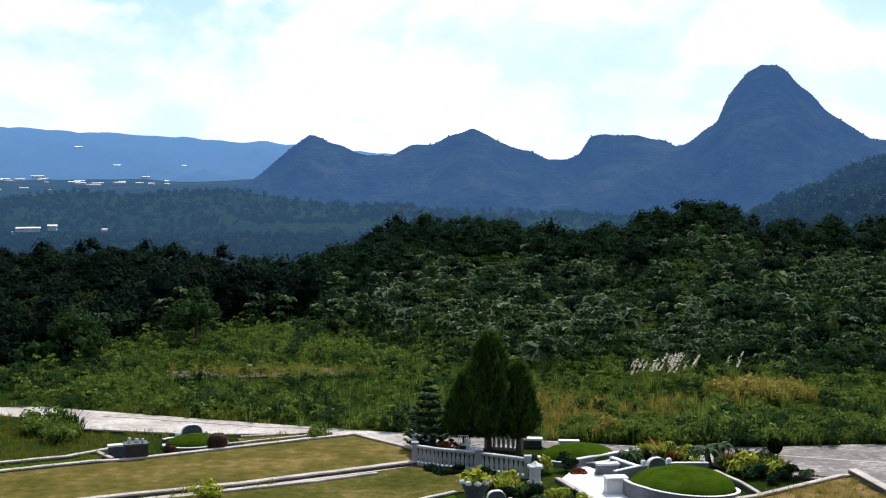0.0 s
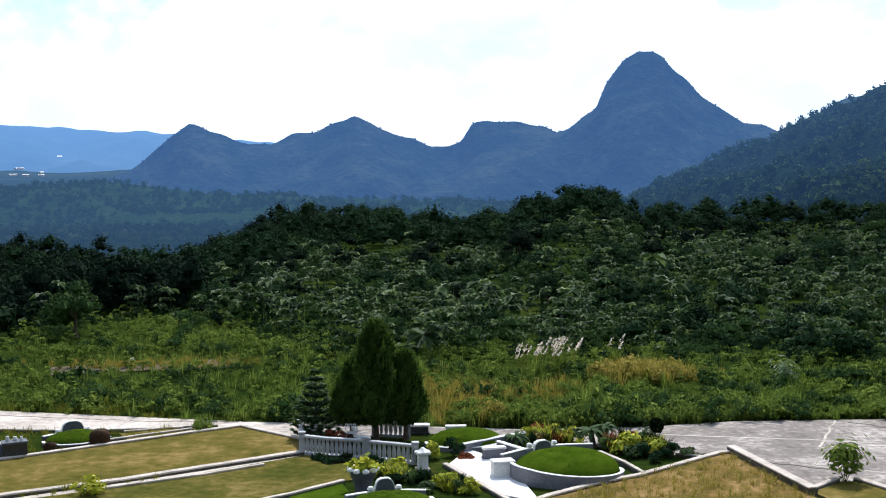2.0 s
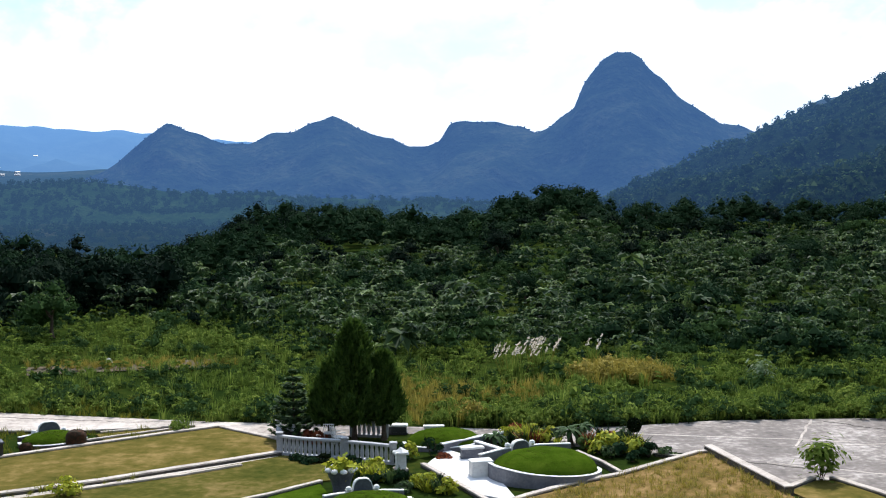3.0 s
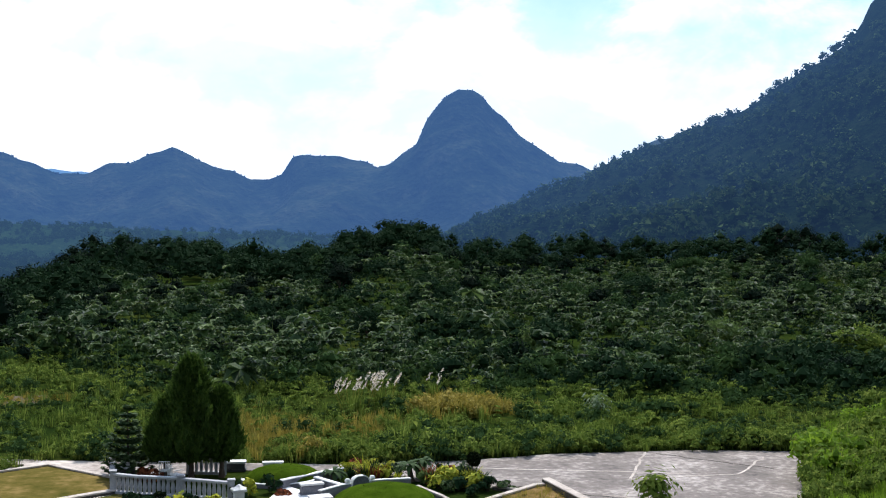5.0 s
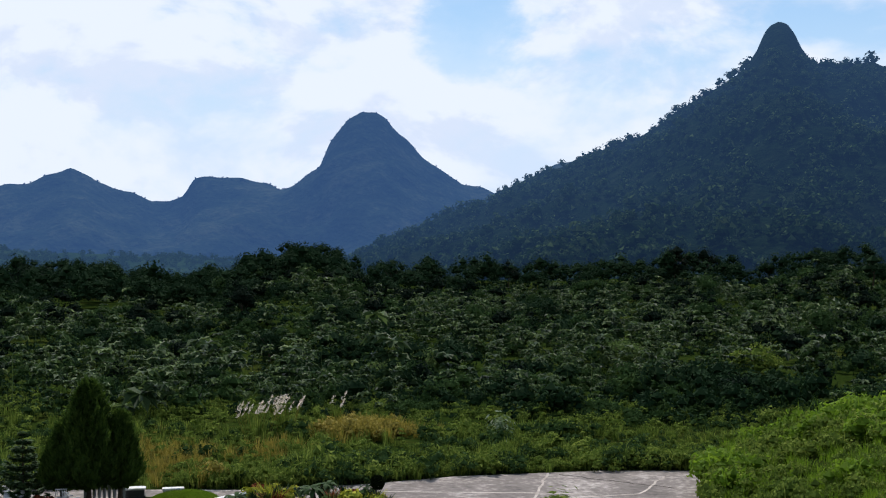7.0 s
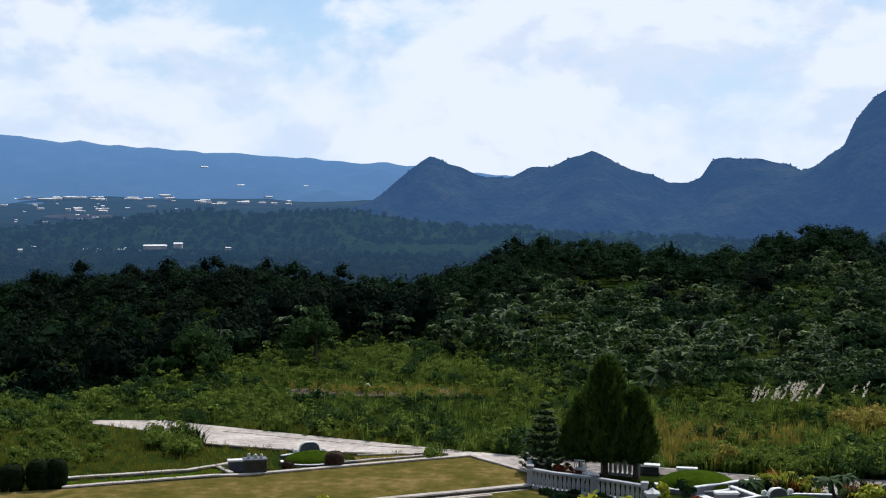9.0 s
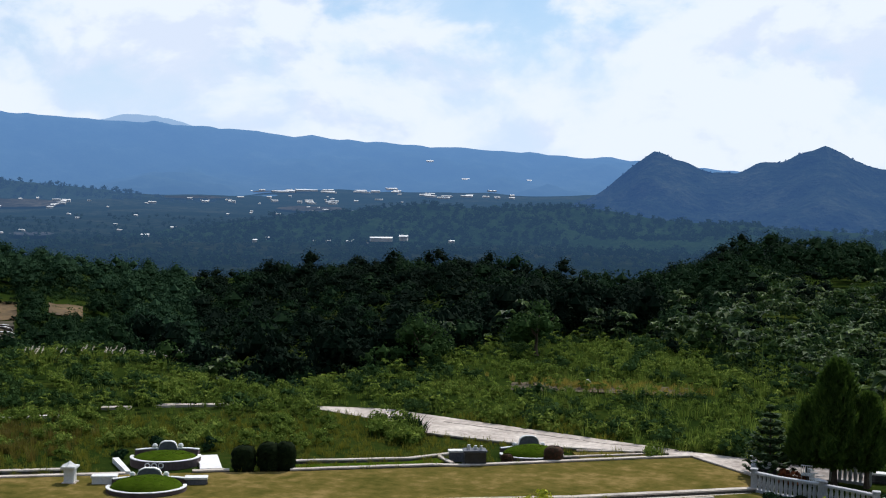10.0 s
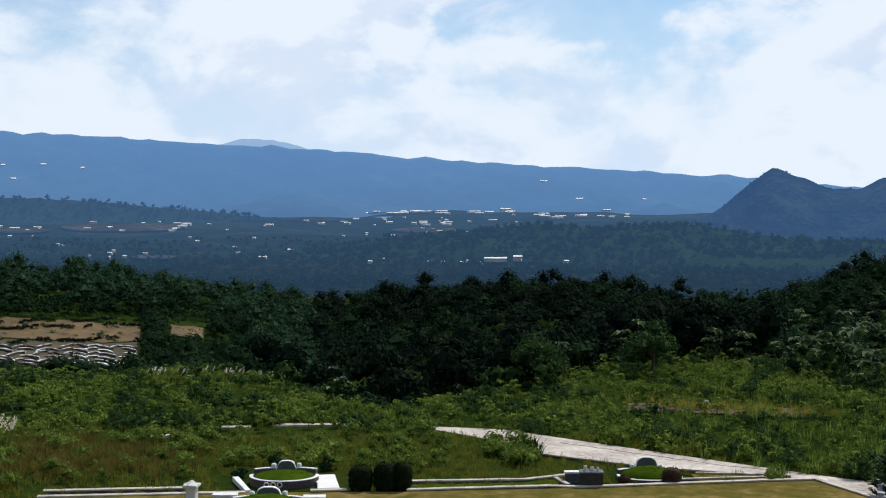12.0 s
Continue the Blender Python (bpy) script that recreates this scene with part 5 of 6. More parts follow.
def balustrade(line, h, label, spacing=0.2, posts=True):
    """Turned balusters between a plinth and a handrail."""
    ob = thing("balustrade", 0, 0, 0, 0, label, "balustrade", "balustrade round the grave")
    part("plinth", band(line, 0.24, -0.1, 0.12, 0.015), M["railing"], ob)
    part("handrail", band(line, 0.22, h - 0.09, h, 0.02), M["railing"], ob)
    pts = [Vector((*p, 0)) for p in line]
    at = []
    for a, b in zip(pts[:-1], pts[1:]):
        steps = max(1, round((b - a).length / spacing))
        at += [a.lerp(b, (i + 0.5) / steps) for i in range(steps)]
    hh = h - 0.21
    bal = bm_mesh("baluster", turned([(0.075, 0), (0.06, 0.12 * hh), (0.082, 0.38 * hh), (0.055, 0.8 * hh), (0.075, hh)], 6), M["railing"])
    for p in at:
        b = part("baluster", bal, None, ob)
        b.location = (p.x, p.y, 0.12)
    if posts:
        for p in (pts[0], pts[-1]):
            q = part("post", box(0.24, 0.24, h + 0.1, (p.x, p.y, -0.05), 0.02), M["railing"], ob)
            part("cap", box(0.3, 0.3, 0.06, (p.x, p.y, h + 0.05), 0.015), M["railing"], q)
    return ob


balustrade([(-1.15, 51.85), (-0.2, 51.2), (1.4, 50.55)], 0.8, "white turned balustrade curving round a grave plot")
balustrade([(1.45, 50.52), (2.4, 50.0), (3.3, 49.45)], 0.78, "white balustrade, rust-stained, round a grave plot")
balustrade([(1.9, 54.75), (3.3, 54.3)], 0.7, "short sunlit white balustrade behind the cypress trunk")
balustrade([(-1.25, 55.3), (-1.15, 52.0)], 0.6, "white side balustrade in the shade of trees")

tomb(8.8, 46.95, 20, 2.12, 0.6, 0.74, (0.85, 0.55), "horseshoe grave with a green turf mound and white coping", 0.95, True, (155, 350), fall=0.12, sink=0.4)
tomb(5.6, 52.6, 10, 1.65, 0.16, 0.55, None, "round grave mound of clipped turf in a low wall", 0.8)
tomb(-10.75, 55.2, 20, 1.35, 0.14, 0.42, (1.0, 0.62), "small grave with a low turf mound and dark headstone", 0.75, wall_mat="rose")
tomb(-25.15, 48.75, 22, 1.4, 0.33, 0.26, (0.85, 0.5), "horseshoe grave with grey bell-shaped headstone and rose-grey walls", 0.85, wall_mat="rose", rings=True)
tomb(-23.5, 44.0, 22, 1.45, 0.25, 0.45, (1.05, 0.52), "grave with a turf mound and broad white wing walls", 0.8, wall_mat="rose")
tomb(2.0, 43.4, 8, 1.5, 0.2, 0.35, (0.75, 0.6), "grave with a dark arched headstone and white wings", 0.7)
wallob = thing("grave_wall", 0, 0, 0, 0, "plastered low wall with white coping beside a mound", "wall")
part("body", band([(5.4, 51.1), (7.1, 52.3), (8.1, 52.85)], 0.2, -0.1, 0.36, 0.02), M["plaster"], wallob)
part("coping", band([(5.35, 51.07), (7.1, 52.3), (8.15, 52.88)], 0.22, 0.36, 0.4, 0.02), M["white"], wallob)
wallob = thing("grave_wall", 0, 0, 0, 0, "low dark-faced wall with a pale top at the forecourt", "wall")
part("body", band([(6.75, 50.7), (7.5, 49.3)], 0.2, -0.1, 0.5, 0.02), M["plaster"], wallob)
part("coping", band([(6.72, 50.75), (7.53, 49.25)], 0.22, 0.5, 0.55, 0.02), M["white"], wallob)
slab("forecourt", [(-23.1, 47.75), (-22.3, 48.2), (-23.6, 50.5), (-24.5, 50.0), (-23.5, 48.6)], 0.16, M["slab"], "white paved forecourt beside a grave", "paving")
slab("grave_step", [(-27.4, 48.3), (-25.6, 46.2), (-25.42, 46.3), (-27.18, 48.45)], 0.2, M["white"], "sloping white edge of a grave plot", "step")
altar(6.4, 47.0, 8, 0.85, 0.6, 0.66, "white", "white", "white plastered altar block on the forecourt")
altar(6.45, 49.9, 8, 0.95, 0.4, 0.5, "plaster", "white", "pale altar bench beside a grave wall")
altar(-12.7, 52.6, 20, 1.0, 0.7, 0.72, "dark", "grey", "dark granite altar table before a grave")
altar(3.75, 55.0, -8, 1.1, 0.5, 0.42, "dark", "white", "dark altar table with a white top")
altar(-0.75, 54.4, 5, 0.9, 0.5, 0.5, "dark", "white", "dark altar with a white slab under the small pine")
altar(5.4, 54.6, -5, 0.9, 0.35, 0.4, "white", "white", "white bench beside the round mound")
altar(-25.6, 44.55, 22, 1.0, 0.5, 0.42, "white", "white", "white altar bench beside a grave")
altar(-22.2, 45.6, 22, 0.9, 0.5, 0.38, "grey", "white", "grey altar bench with a white top")


def vessel(x, y, z, r, h, label):
    ob = thing("altar_vase", x, y, z, 0, label, "vase", "altar vessels")
    part("body", turned([(r * 0.6, 0), (r, h * 0.4), (r * 0.55, h * 0.8), (r * 0.75, h)], 12), M["white"], ob, smooth=True)
    part("foot", turned([(r * 0.75, -0.005), (r * 0.75, 0.03), (r * 0.6, 0.04)], 12), M["white"], ob)


vessel(-12.95, 52.55, 0.72, 0.09, 0.2, "small white vase on the dark altar")
vessel(-12.7, 52.7, 0.72, 0.11, 0.14, "white offering bowl on the dark altar")
vessel(-12.42, 52.6, 0.72, 0.07, 0.18, "slim white vase on the dark altar")
vessel(3.5, 55.0, 0.42, 0.09, 0.2, "white vase on the altar behind the trees")
vessel(-0.6, 54.4, 0.5, 0.09, 0.16, "white bowl on the altar under the pine")
altar(-13.6, 53.3, 20, 0.9, 0.4, 0.5, "grey", "white", "low bench with a white top beside the altar")
pillar(3.5, 48.3, 0.85, 0.5, "pale square grave pillar with a pointed white cap")
pillar(-26.9, 44.2, 0.85, 0.55, "square pale grave pillar with a white cap")


def planter(x, y, r, h, label):
    ob = thing("planter", x, y, 0.0, 0, label, "planter")
    part("bowl", turned([(r * 0.55, 0), (r * 0.62, 0.06), (r * 0.6, 0.14), (r * 0.8, h * 0.6), (r, h * 0.92), (r * 1.08, h), (r * 0.95, h), (r * 0.9, h * 0.93)], 20), M["grey"], ob, smooth=True)
    for i in range(9):
        a, q = i * 0.698, r * 0.95
        b = part("rim_scallop", turned([(0.03, 0), (0.12, 0.03), (0.14, 0.1), (0.08, 0.16), (0.02, 0.18)], 9), M["white"], ob, "pale round scallop on the rim", True)
        b.location = (q * math.cos(a), q * math.sin(a), h - 0.06)
    v, f = leaves_at(np.random.default_rng(3).normal(size=(120, 3)) * [r * 0.45, r * 0.45, 0.16] + [0, 0, h + 0.12], 0.2, 0.2, 1.8, 0.2, 5)
    part("plant", mesh_from("plant", v, f, M["yellow"]), None, ob, "yellow-green leafy plant")
    return ob


planter(1.15, 45.6, 0.5, 0.8, "grey stone planter with a scalloped rim and yellow plant")


def garden_chair(x, y, turn):
    ob = thing("garden_chair", x, y, 0.03, turn, "white metal garden chair beside the grave", "chair")
    part("seat", box(0.46, 0.44, 0.04, (0, 0, 0.42), 0.015), M["white"], ob)
    for sx in (-1, 1):
        for sy in (-1, 1):
            part("leg", rod((sx * 0.2, sy * 0.19, 0.42), (sx * 0.22, sy * 0.21, 0), 0.016), M["white"], ob)
        part("armrest", rod((sx * 0.24, -0.2, 0.64), (sx * 0.24, 0.2, 0.64), 0.016), M["white"], ob)
    for i in range(6):
        part("back_slat", rod((-0.2 + i * 0.08, 0.2, 0.44), (-0.22 + i * 0.088, 0.27, 0.86), 0.012), M["white"], ob)
    part("back_rail", rod((-0.23, 0.27, 0.86), (0.23, 0.27, 0.86), 0.018), M["white"], ob)
    return ob


garden_chair(0.9, 53.4, 170)
garden_chair(1.25, 52.6, 120)

# ---- single trees and shrubs ----


def trunk_mesh(h, r, bend=0.1, seed=0):
    bm = bmesh.new()
    rings = []
    for i in range(9):
        k = i / 8
        cx, cy = bend * noise.noise((k * 2, seed, 0)), bend * noise.noise((k * 2, seed, 5))
        rr = r * (1 - 0.75 * k) * (1.35 if i == 0 else 1)
        rings.append([bm.verts.new((cx + rr * math.cos(a), cy + rr * math.sin(a), h * k)) for a in np.linspace(0, 2 * math.pi, 9, endpoint=False)])
    for a, b in zip(rings[:-1], rings[1:]):
        for i in range(9):
            bm.faces.new((a[i], a[(i + 1) % 9], b[(i + 1) % 9], b[i]))
    bm.faces.new(rings[-1])
    return bm


def cypress(x, y, h, r, label, seed, low=0.55):
    """An ovoid conifer: upright sprays on a dense, slightly ragged body."""
    ob = thing("cypress_tree", x, y, 0.0, seed * 40, label, "tree", "conifers in the grave plot")
    part("trunk", trunk_mesh(h * 0.8, 0.11, 0.05, seed), M["bark"], ob, "dark slim trunk")
    g = np.random.default_rng(seed)
    n = 5200
    k = g.uniform(0, 1, n) ** 1.2
    prof = np.minimum(1.0, (k + 0.03) / 0.16) ** 0.6 * (1 - np.clip(k - 0.12, 0, 1) / 0.88) ** 0.54
    a = g.uniform(0, 6.283, n)
    lobes = 1 + 0.16 * np.sin(5 * a + 7 * k) + 0.10 * np.sin(11 * a - 13 * k + seed)
    rad = r * prof * lobes * (1 - 0.35 * g.uniform(0, 1, n) ** 2)
    c = np.stack([rad * np.cos(a), rad * np.sin(a), low + (h - low) * k], 1)
    s = 0.17
    up = np.stack([np.cos(a) * 0.4, np.sin(a) * 0.4, 0 * a + 1], 1) + g.normal(size=(n, 3)) * 0.3
    up /= np.linalg.norm(up, axis=1)[:, None]
    side = np.cross(up, g.normal(size=(n, 3)))
    side /= np.linalg.norm(side, axis=1)[:, None]
    ln = s * g.uniform(0.7, 1.6, n)[:, None]
    v = np.stack([c - side * 0.045, c + side * 0.045, c + up * ln * 1.4], 1).reshape(-1, 3)
    f = np.arange(3 * n).reshape(-1, 3)
    v2, f2 = leaves_at(c * [0.86, 0.86, 1], 0.24, 0, 1.6, 0, seed)
    part("crown", mesh_from("crown", *merge([(v, f), (v2, f2)]), M["cypress"]), None, ob, "dense dark green ovoid crown")
    for i in range(7):
        a0, z0 = i * 0.9 + seed, low + 0.25 + i * 0.3
        part("limb", rod((0, 0, z0), (r * 0.6 * math.cos(a0), r * 0.6 * math.sin(a0), z0 + 0.7), 0.035, 0.012, 5), M["bark"], ob)
    return ob


def tiered_pine(x, y, h, r, label):
    """A young tiered pine: level whorls of drooping branches on a straight stem."""
    ob = thing("tiered_pine", x, y, 0.0, 0, label, "tree")
    part("trunk", trunk_mesh(h * 0.97, 0.06, 0.02, 3), M["bark"], ob, "straight thin trunk")
    g = np.random.default_rng(11)
    for t in range(9):
        k = t / 8
        z, rr = 0.28 + (h - 0.36) * k, r * (1 - k) ** 0.8 * (0.8 if t == 0 else 1) + 0.06
        items = []
        for b in range(8):
            a = 6.283 * b / 8 + t * 0.4 + g.uniform(-0.15, 0.15)
            ln = rr * g.uniform(0.85, 1.1)
            q = np.linspace(0.12, 1, 15)
            c = np.stack([np.cos(a) * ln * q, np.sin(a) * ln * q, z - 0.16 * ln * np.sin(q * 2.6) + 0.26 * ln * q ** 3], 1)
            items.append(leaves_at(np.repeat(c, 5, 0) + g.normal(size=(75, 3)) * [0.045, 0.045, 0.015], 0.125, 0.7, 2.0, 0, t * 9 + b))
        part("branch_whorl", mesh_from("branch_whorl", *merge(items), M["pine"]), None, ob)
    return ob


cypress(1.95, 53.9, 5.05, 1.36, "tall dark green cypress with a dense ovoid crown", 1, 0.85)
cypress(3.2, 53.8, 3.75, 0.85, "smaller cypress close beside the tall one", 2, 0.85)
cypress(0.95, 54.3, 3.3, 0.85, "slim young cypress leaning on the tall one", 5, 0.75)
tiered_pine(-0.6, 54.6, 3.0, 1.15, "young tiered pine with level dark branches")


def shrub(name, x, y, z, n, spread, h, size, mat, label, category="shrub", seed=0, group="", flat=0.2, sparse=False):
    ob = thing(name, x, y, z, 0, label, category, group)
    g = np.random.default_rng(seed)
    for i in range(4):
        a = i * 1.6 + seed
        part("stem", rod((0, 0, -0.05), (spread * 0.6 * math.cos(a), spread * 0.6 * math.sin(a), h * 0.75), 0.02, 0.008, 5), M["bark"], ob)
    v, f = lumpy_crown(n, spread * 1.15, h * 0.72, size, seed, flat, 7, 0.22)
    if sparse:
        v, f = leaves_at(g.normal(size=(n, 3)) * [spread * 0.45, spread * 0.45, h * 0.2] + [0, 0, h * 0.66], size, flat, 2.0, 0.2, seed)
    part("foliage", mesh_from("foliage", v, f, M[mat]), None, ob)
    return ob


def cycad(x, y, z, h, reach, label):
    ob = thing("cycad", x, y, z, 0, label, "cycad", "cycads in the bed")
    part("trunk", trunk_mesh(h, 0.16, 0.02, 1), M["bark"], ob)
    g = np.random.default_rng(int(x * 10))
    for i in range(16):
        a, lift = 6.283 * i / 16 + g.uniform(-0.1, 0.1), g.uniform(0.15, 0.75)
        q = np.linspace(0, 1, 9)
        c = np.stack([np.cos(a) * reach * q, np.sin(a) * reach * q, h + reach * (lift * 1.5 * q - 1.1 * q * q)], 1)
        s = np.array([-math.sin(a), math.cos(a), 0]) * 0.1
        prof = np.sin(np.pi * np.clip(q * 0.95 + 0.05, 0, 1))[:, None]
        v = np.concatenate([c - s * prof, c + s * prof])
        f = np.array([[k, k + 1, k + 10, k + 9] for k in range(8)])
        part("frond", mesh_from("frond", v, f, M["pine"]), None, ob)
    return ob


def hedge_ball(x, y, r, h, mat, label, seed):
    """A clipped shrub with an upright barrel shape."""
    ob = thing("clipped_bush", x, y, 0, 0, label, "bush", "clipped bushes")
    g = np.random.default_rng(seed)
    d = g.normal(size=(1500, 3))
    d /= np.linalg.norm(d, axis=1)[:, None]
    d = np.sign(d) * np.abs(d) ** 0.75
    c = d * [r, r, h * 0.5] * g.uniform(0.86, 1.0, (1500, 1)) + [0, 0, h * 0.5]
    c[:, 2] = np.maximum(c[:, 2], 0.04)
    part("foliage", mesh_from("foliage", *leaves_at(c, 0.12, 0.0, 1.5, 0, seed), M[mat]), None, ob)
    part("stem", rod((0, 0, -0.05), (0, 0, h * 0.6), 0.05), M["bark"], ob)
    part("inner_twigs", dome(r * 0.8, h * 0.8, 0.02, 1.0, x), M["hedge"], ob)
    return ob


hedge_ball(-21.5, 48.55, 0.5, 1.1, "hedge", "almost black clipped barrel-shaped bush", 1)
hedge_ball(-20.55, 48.95, 0.5, 1.22, "hedge", "dark clipped bush close to its neighbour", 2)
hedge_ball(-19.9, 49.15, 0.42, 1.25, "hedge", "dark clipped bush with a flat top", 3)
hedge_ball(-9.65, 54.5, 0.42, 0.7, "rust", "clipped bush with rust-red tips", 4)
hedge_ball(-11.55, 53.75, 0.25, 0.36, "rust", "small round brownish clipped bush", 5)
shrub("young_tree", 18.65, 44.6, 0.0, 520, 0.75, 1.45, 0.14, "weed", "young leafy shrub with fresh green leaves at the kerb", seed=3, sparse=True)
shrub("variegated_shrub", 23.4, 63.9, 0.0, 150, 0.75, 1.35, 0.13, "pale", "tall shrub with white-edged leaves in the meadow", seed=5, sparse=True)
shrub("corner_shrub", -8.6, 46.4, 0.0, 300, 0.7, 0.62, 0.12, "yellow", "leafy yellow-green shrub beside the gutter", seed=8)
for i, (x, y, h, mat, lab) in enumerate((
        (9.3, 53.0, 0.85, "yellow", "yellow-leaved croton shrub by the road"), (8.5, 53.6, 0.5, "yellow", "low yellow croton shrub in the bed"), (10.1, 52.7, 0.7, "yellow", "yellow and green croton shrub"),
        (11.9, 50.6, 0.85, "yellow", "bright yellow croton in the flower bed"), (12.4, 51.3, 0.6, "red", "red-leaved shrub in the flower bed"), (12.7, 50.1, 0.7, "weed", "green leafy shrub in the bed"),
        (11.2, 51.0, 0.55, "soft", "pale variegated shrub in the bed"), (13.4, 49.1, 0.7, "forest", "dark low shrub at the bed's edge"), (12.6, 48.5, 0.55, "forest", "dark shrub spilling over the kerb"),
        (11.9, 49.3, 0.6, "crop", "green shrub in the flower bed"), (9.0, 54.8, 0.35, "red", "reddish shrub by the road"), (14.2, 49.2, 0.4, "crop", "low green plant at the corner"),
        (1.9, 47.9, 0.5, "yellow", "yellow-green croton below the balustrade"), (2.5, 48.4, 0.7, "yellow", "yellow croton beside a pillar"), (2.6, 47.1, 0.5, "crop", "low green plant below the balustrade"),
        (3.3, 46.6, 0.55, "forest", "dark green shrub along the forecourt"), (3.8, 46.0, 0.6, "yellow", "yellow-leaved croton along the forecourt kerb"), (4.4, 45.6, 0.6, "yellow", "croton with yellow leaves at the kerb"),
        (4.9, 44.8, 0.6, "yellow", "low yellow croton at the kerb"), (3.4, 45.2, 0.5, "crop", "green shrub among the crotons"), (4.0, 50.2, 0.7, "yellow", "yellowish round shrub before the mound"),
        (4.9, 50.6, 0.75, "forest", "dark round shrub before the mound"), (3.6, 49.4, 0.9, "forest", "dark shrub beside a pillar"), (5.3, 50.1, 0.25, "red", "small red flowering plant on the forecourt's edge"),
        (2.2, 46.5, 0.45, "forest", "dark low shrub behind the headstone"), (0.4, 53.2, 0.6, "red", "dark red leafy plant under the trees"), (-0.1, 53.7, 0.55, "red", "dark red plant beside the altar"),
        (7.3, 56.3, 1.3, "straw", "dry yellowed shrub at the roadside"), (-26.9, 51.2, 0.6, "forest", "dark shrub beside a headstone"), (-24.6, 51.8, 0.65, "forest", "dark shrub behind a headstone"),
        (-27.5, 49.2, 0.5, "forest", "dark low shrub by a grave"), (-18.0, 59.0, 1.05, "weed", "dark leafy bush at the road's edge"), (-17.2, 58.2, 1.0, "weed", "broad-leaved bush at the road's edge"),
        # the last three plants are added for the dark shadow below the balustrade
        (-19.0, 59.6, 1.0, "weed", "green bush at the road's edge"), (1.0, 49.3, 0.35, "forest", "low dark plant below the balustrade"), (0.0, 49.9, 0.3, "forest", "low dark plant in the lawn"), (1.7, 49.6, 0.4, "forest", "low dark plant drawing the shade under the balustrade"),
        (-0.5, 50.5, 0.3, "forest", "low dark plant drawing the shade under the balustrade"), (0.6, 50.2, 0.3, "hedge", "dark creeping plant drawing the shade under the balustrade"))):
    shrub("garden_shrub", x, y, 0.0, 260, 0.42 if h < 1 else 0.7, h, 0.11, mat, lab, seed=30 + i, group="garden shrubs")
for i, (x, y, h) in enumerate(((9.7, 52.2, 0.5), (10.4, 52.3, 0.6), (11.6, 50.0, 0.6), (12.1, 50.2, 0.75), (12.3, 49.5, 0.55), (12.9, 49.6, 0.6), (12.9, 51.0, 0.8))):
    shrub("bed_plant", x, y, 0.0, 150, 0.4, h, 0.13, ("yellow", "crop", "yellow", "yellow", "forest", "yellow", "crop")[i], "leafy plant in the flower bed, yellow to dark green", seed=90 + i, group="bed plants", sparse=True)
def croton(x, y, h, mat, seed):
    """A spiky bedding plant: tiers of narrow leaves, the upper ones steeper."""
    ob = thing("croton", x, y, 0.0, seed * 50, "spiky " + {"yellow": "bright yellow", "crop": "mid-green", "red": "bronze-red", "forest": "dark green"}[mat] + ("-leaved bedding plant in the crowded bed" if x > 0 else "-leaved clump at the road's near edge"), "plant", "bedding plants" if x > 0 else "roadside clumps")
    part("stem", rod((0, 0, -0.05), (0, 0, h * 0.8), 0.015, 0.008, 5), M["bark"], ob)
    part("foliage", mesh_from("foliage", *merge([tuft(34, h, h * 0.25, 0.07, seed, 0.85), tuft(20, h * 0.6, h * 0.4, 0.08, seed + 50, 1.3)]), M[mat]), None, ob)
    return ob


bed = np.random.default_rng(77)
for i in range(46):
    k = bed.uniform(0, 1)
    bx, by = (bed.uniform(8.2, 10.6), 0.0) if i % 3 == 0 else (bed.uniform(11.3, 13.6), 0.0)
    by = 54.0 - 0.72 * (bx - 8.2) - bed.uniform(0.0, 1.4) + (0.4 if bx > 11 else 0)
    croton(bx, by, bed.uniform(0.4, 0.85), ("yellow", "crop", "forest", "yellow", "crop", "red", "forest")[i % 7], 400 + i)
for i in range(22):
    k = bed.uniform(0, 1)
    croton(2.2 + 2.9 * k + bed.normal(0, 0.25), 47.6 - 3.2 * k + bed.normal(0, 0.25), bed.uniform(0.35, 0.65), ("yellow", "crop", "forest", "yellow")[i % 4], 460 + i)
for i, (bx, by, h) in enumerate(((-17.6, 58.5, 1.05), (-17.0, 58.1, 1.25), (-16.6, 57.8, 1.0), (-18.2, 58.9, 0.9))):
    croton(bx, by, h, "forest", 490 + i)
cycad(7.65, 52.2, 0.0, 0.35, 0.65, "dark green cycad at the corner of a wall")
cycad(10.75, 51.5, 0.0, 0.65, 0.6, "dark cycad on a short trunk")
cycad(11.35, 51.9, 0.0, 0.7, 0.6, "taller dark cycad on a trunk")
topiary = thing("topiary", 13.15, 50.4, 0, 0, "small dark tree clipped to a ball", "tree")
part("trunk", trunk_mesh(1.0, 0.05, 0.1, 4), M["bark"], topiary)
d = np.random.default_rng(5).normal(size=(420, 3))
d = d / np.linalg.norm(d, axis=1)[:, None] * 0.27
part("crown", mesh_from("crown", *leaves_at(d + [0, 0, 1.05], 0.1, 0, 1.5, 0, 6), M["hedge"]), None, topiary)


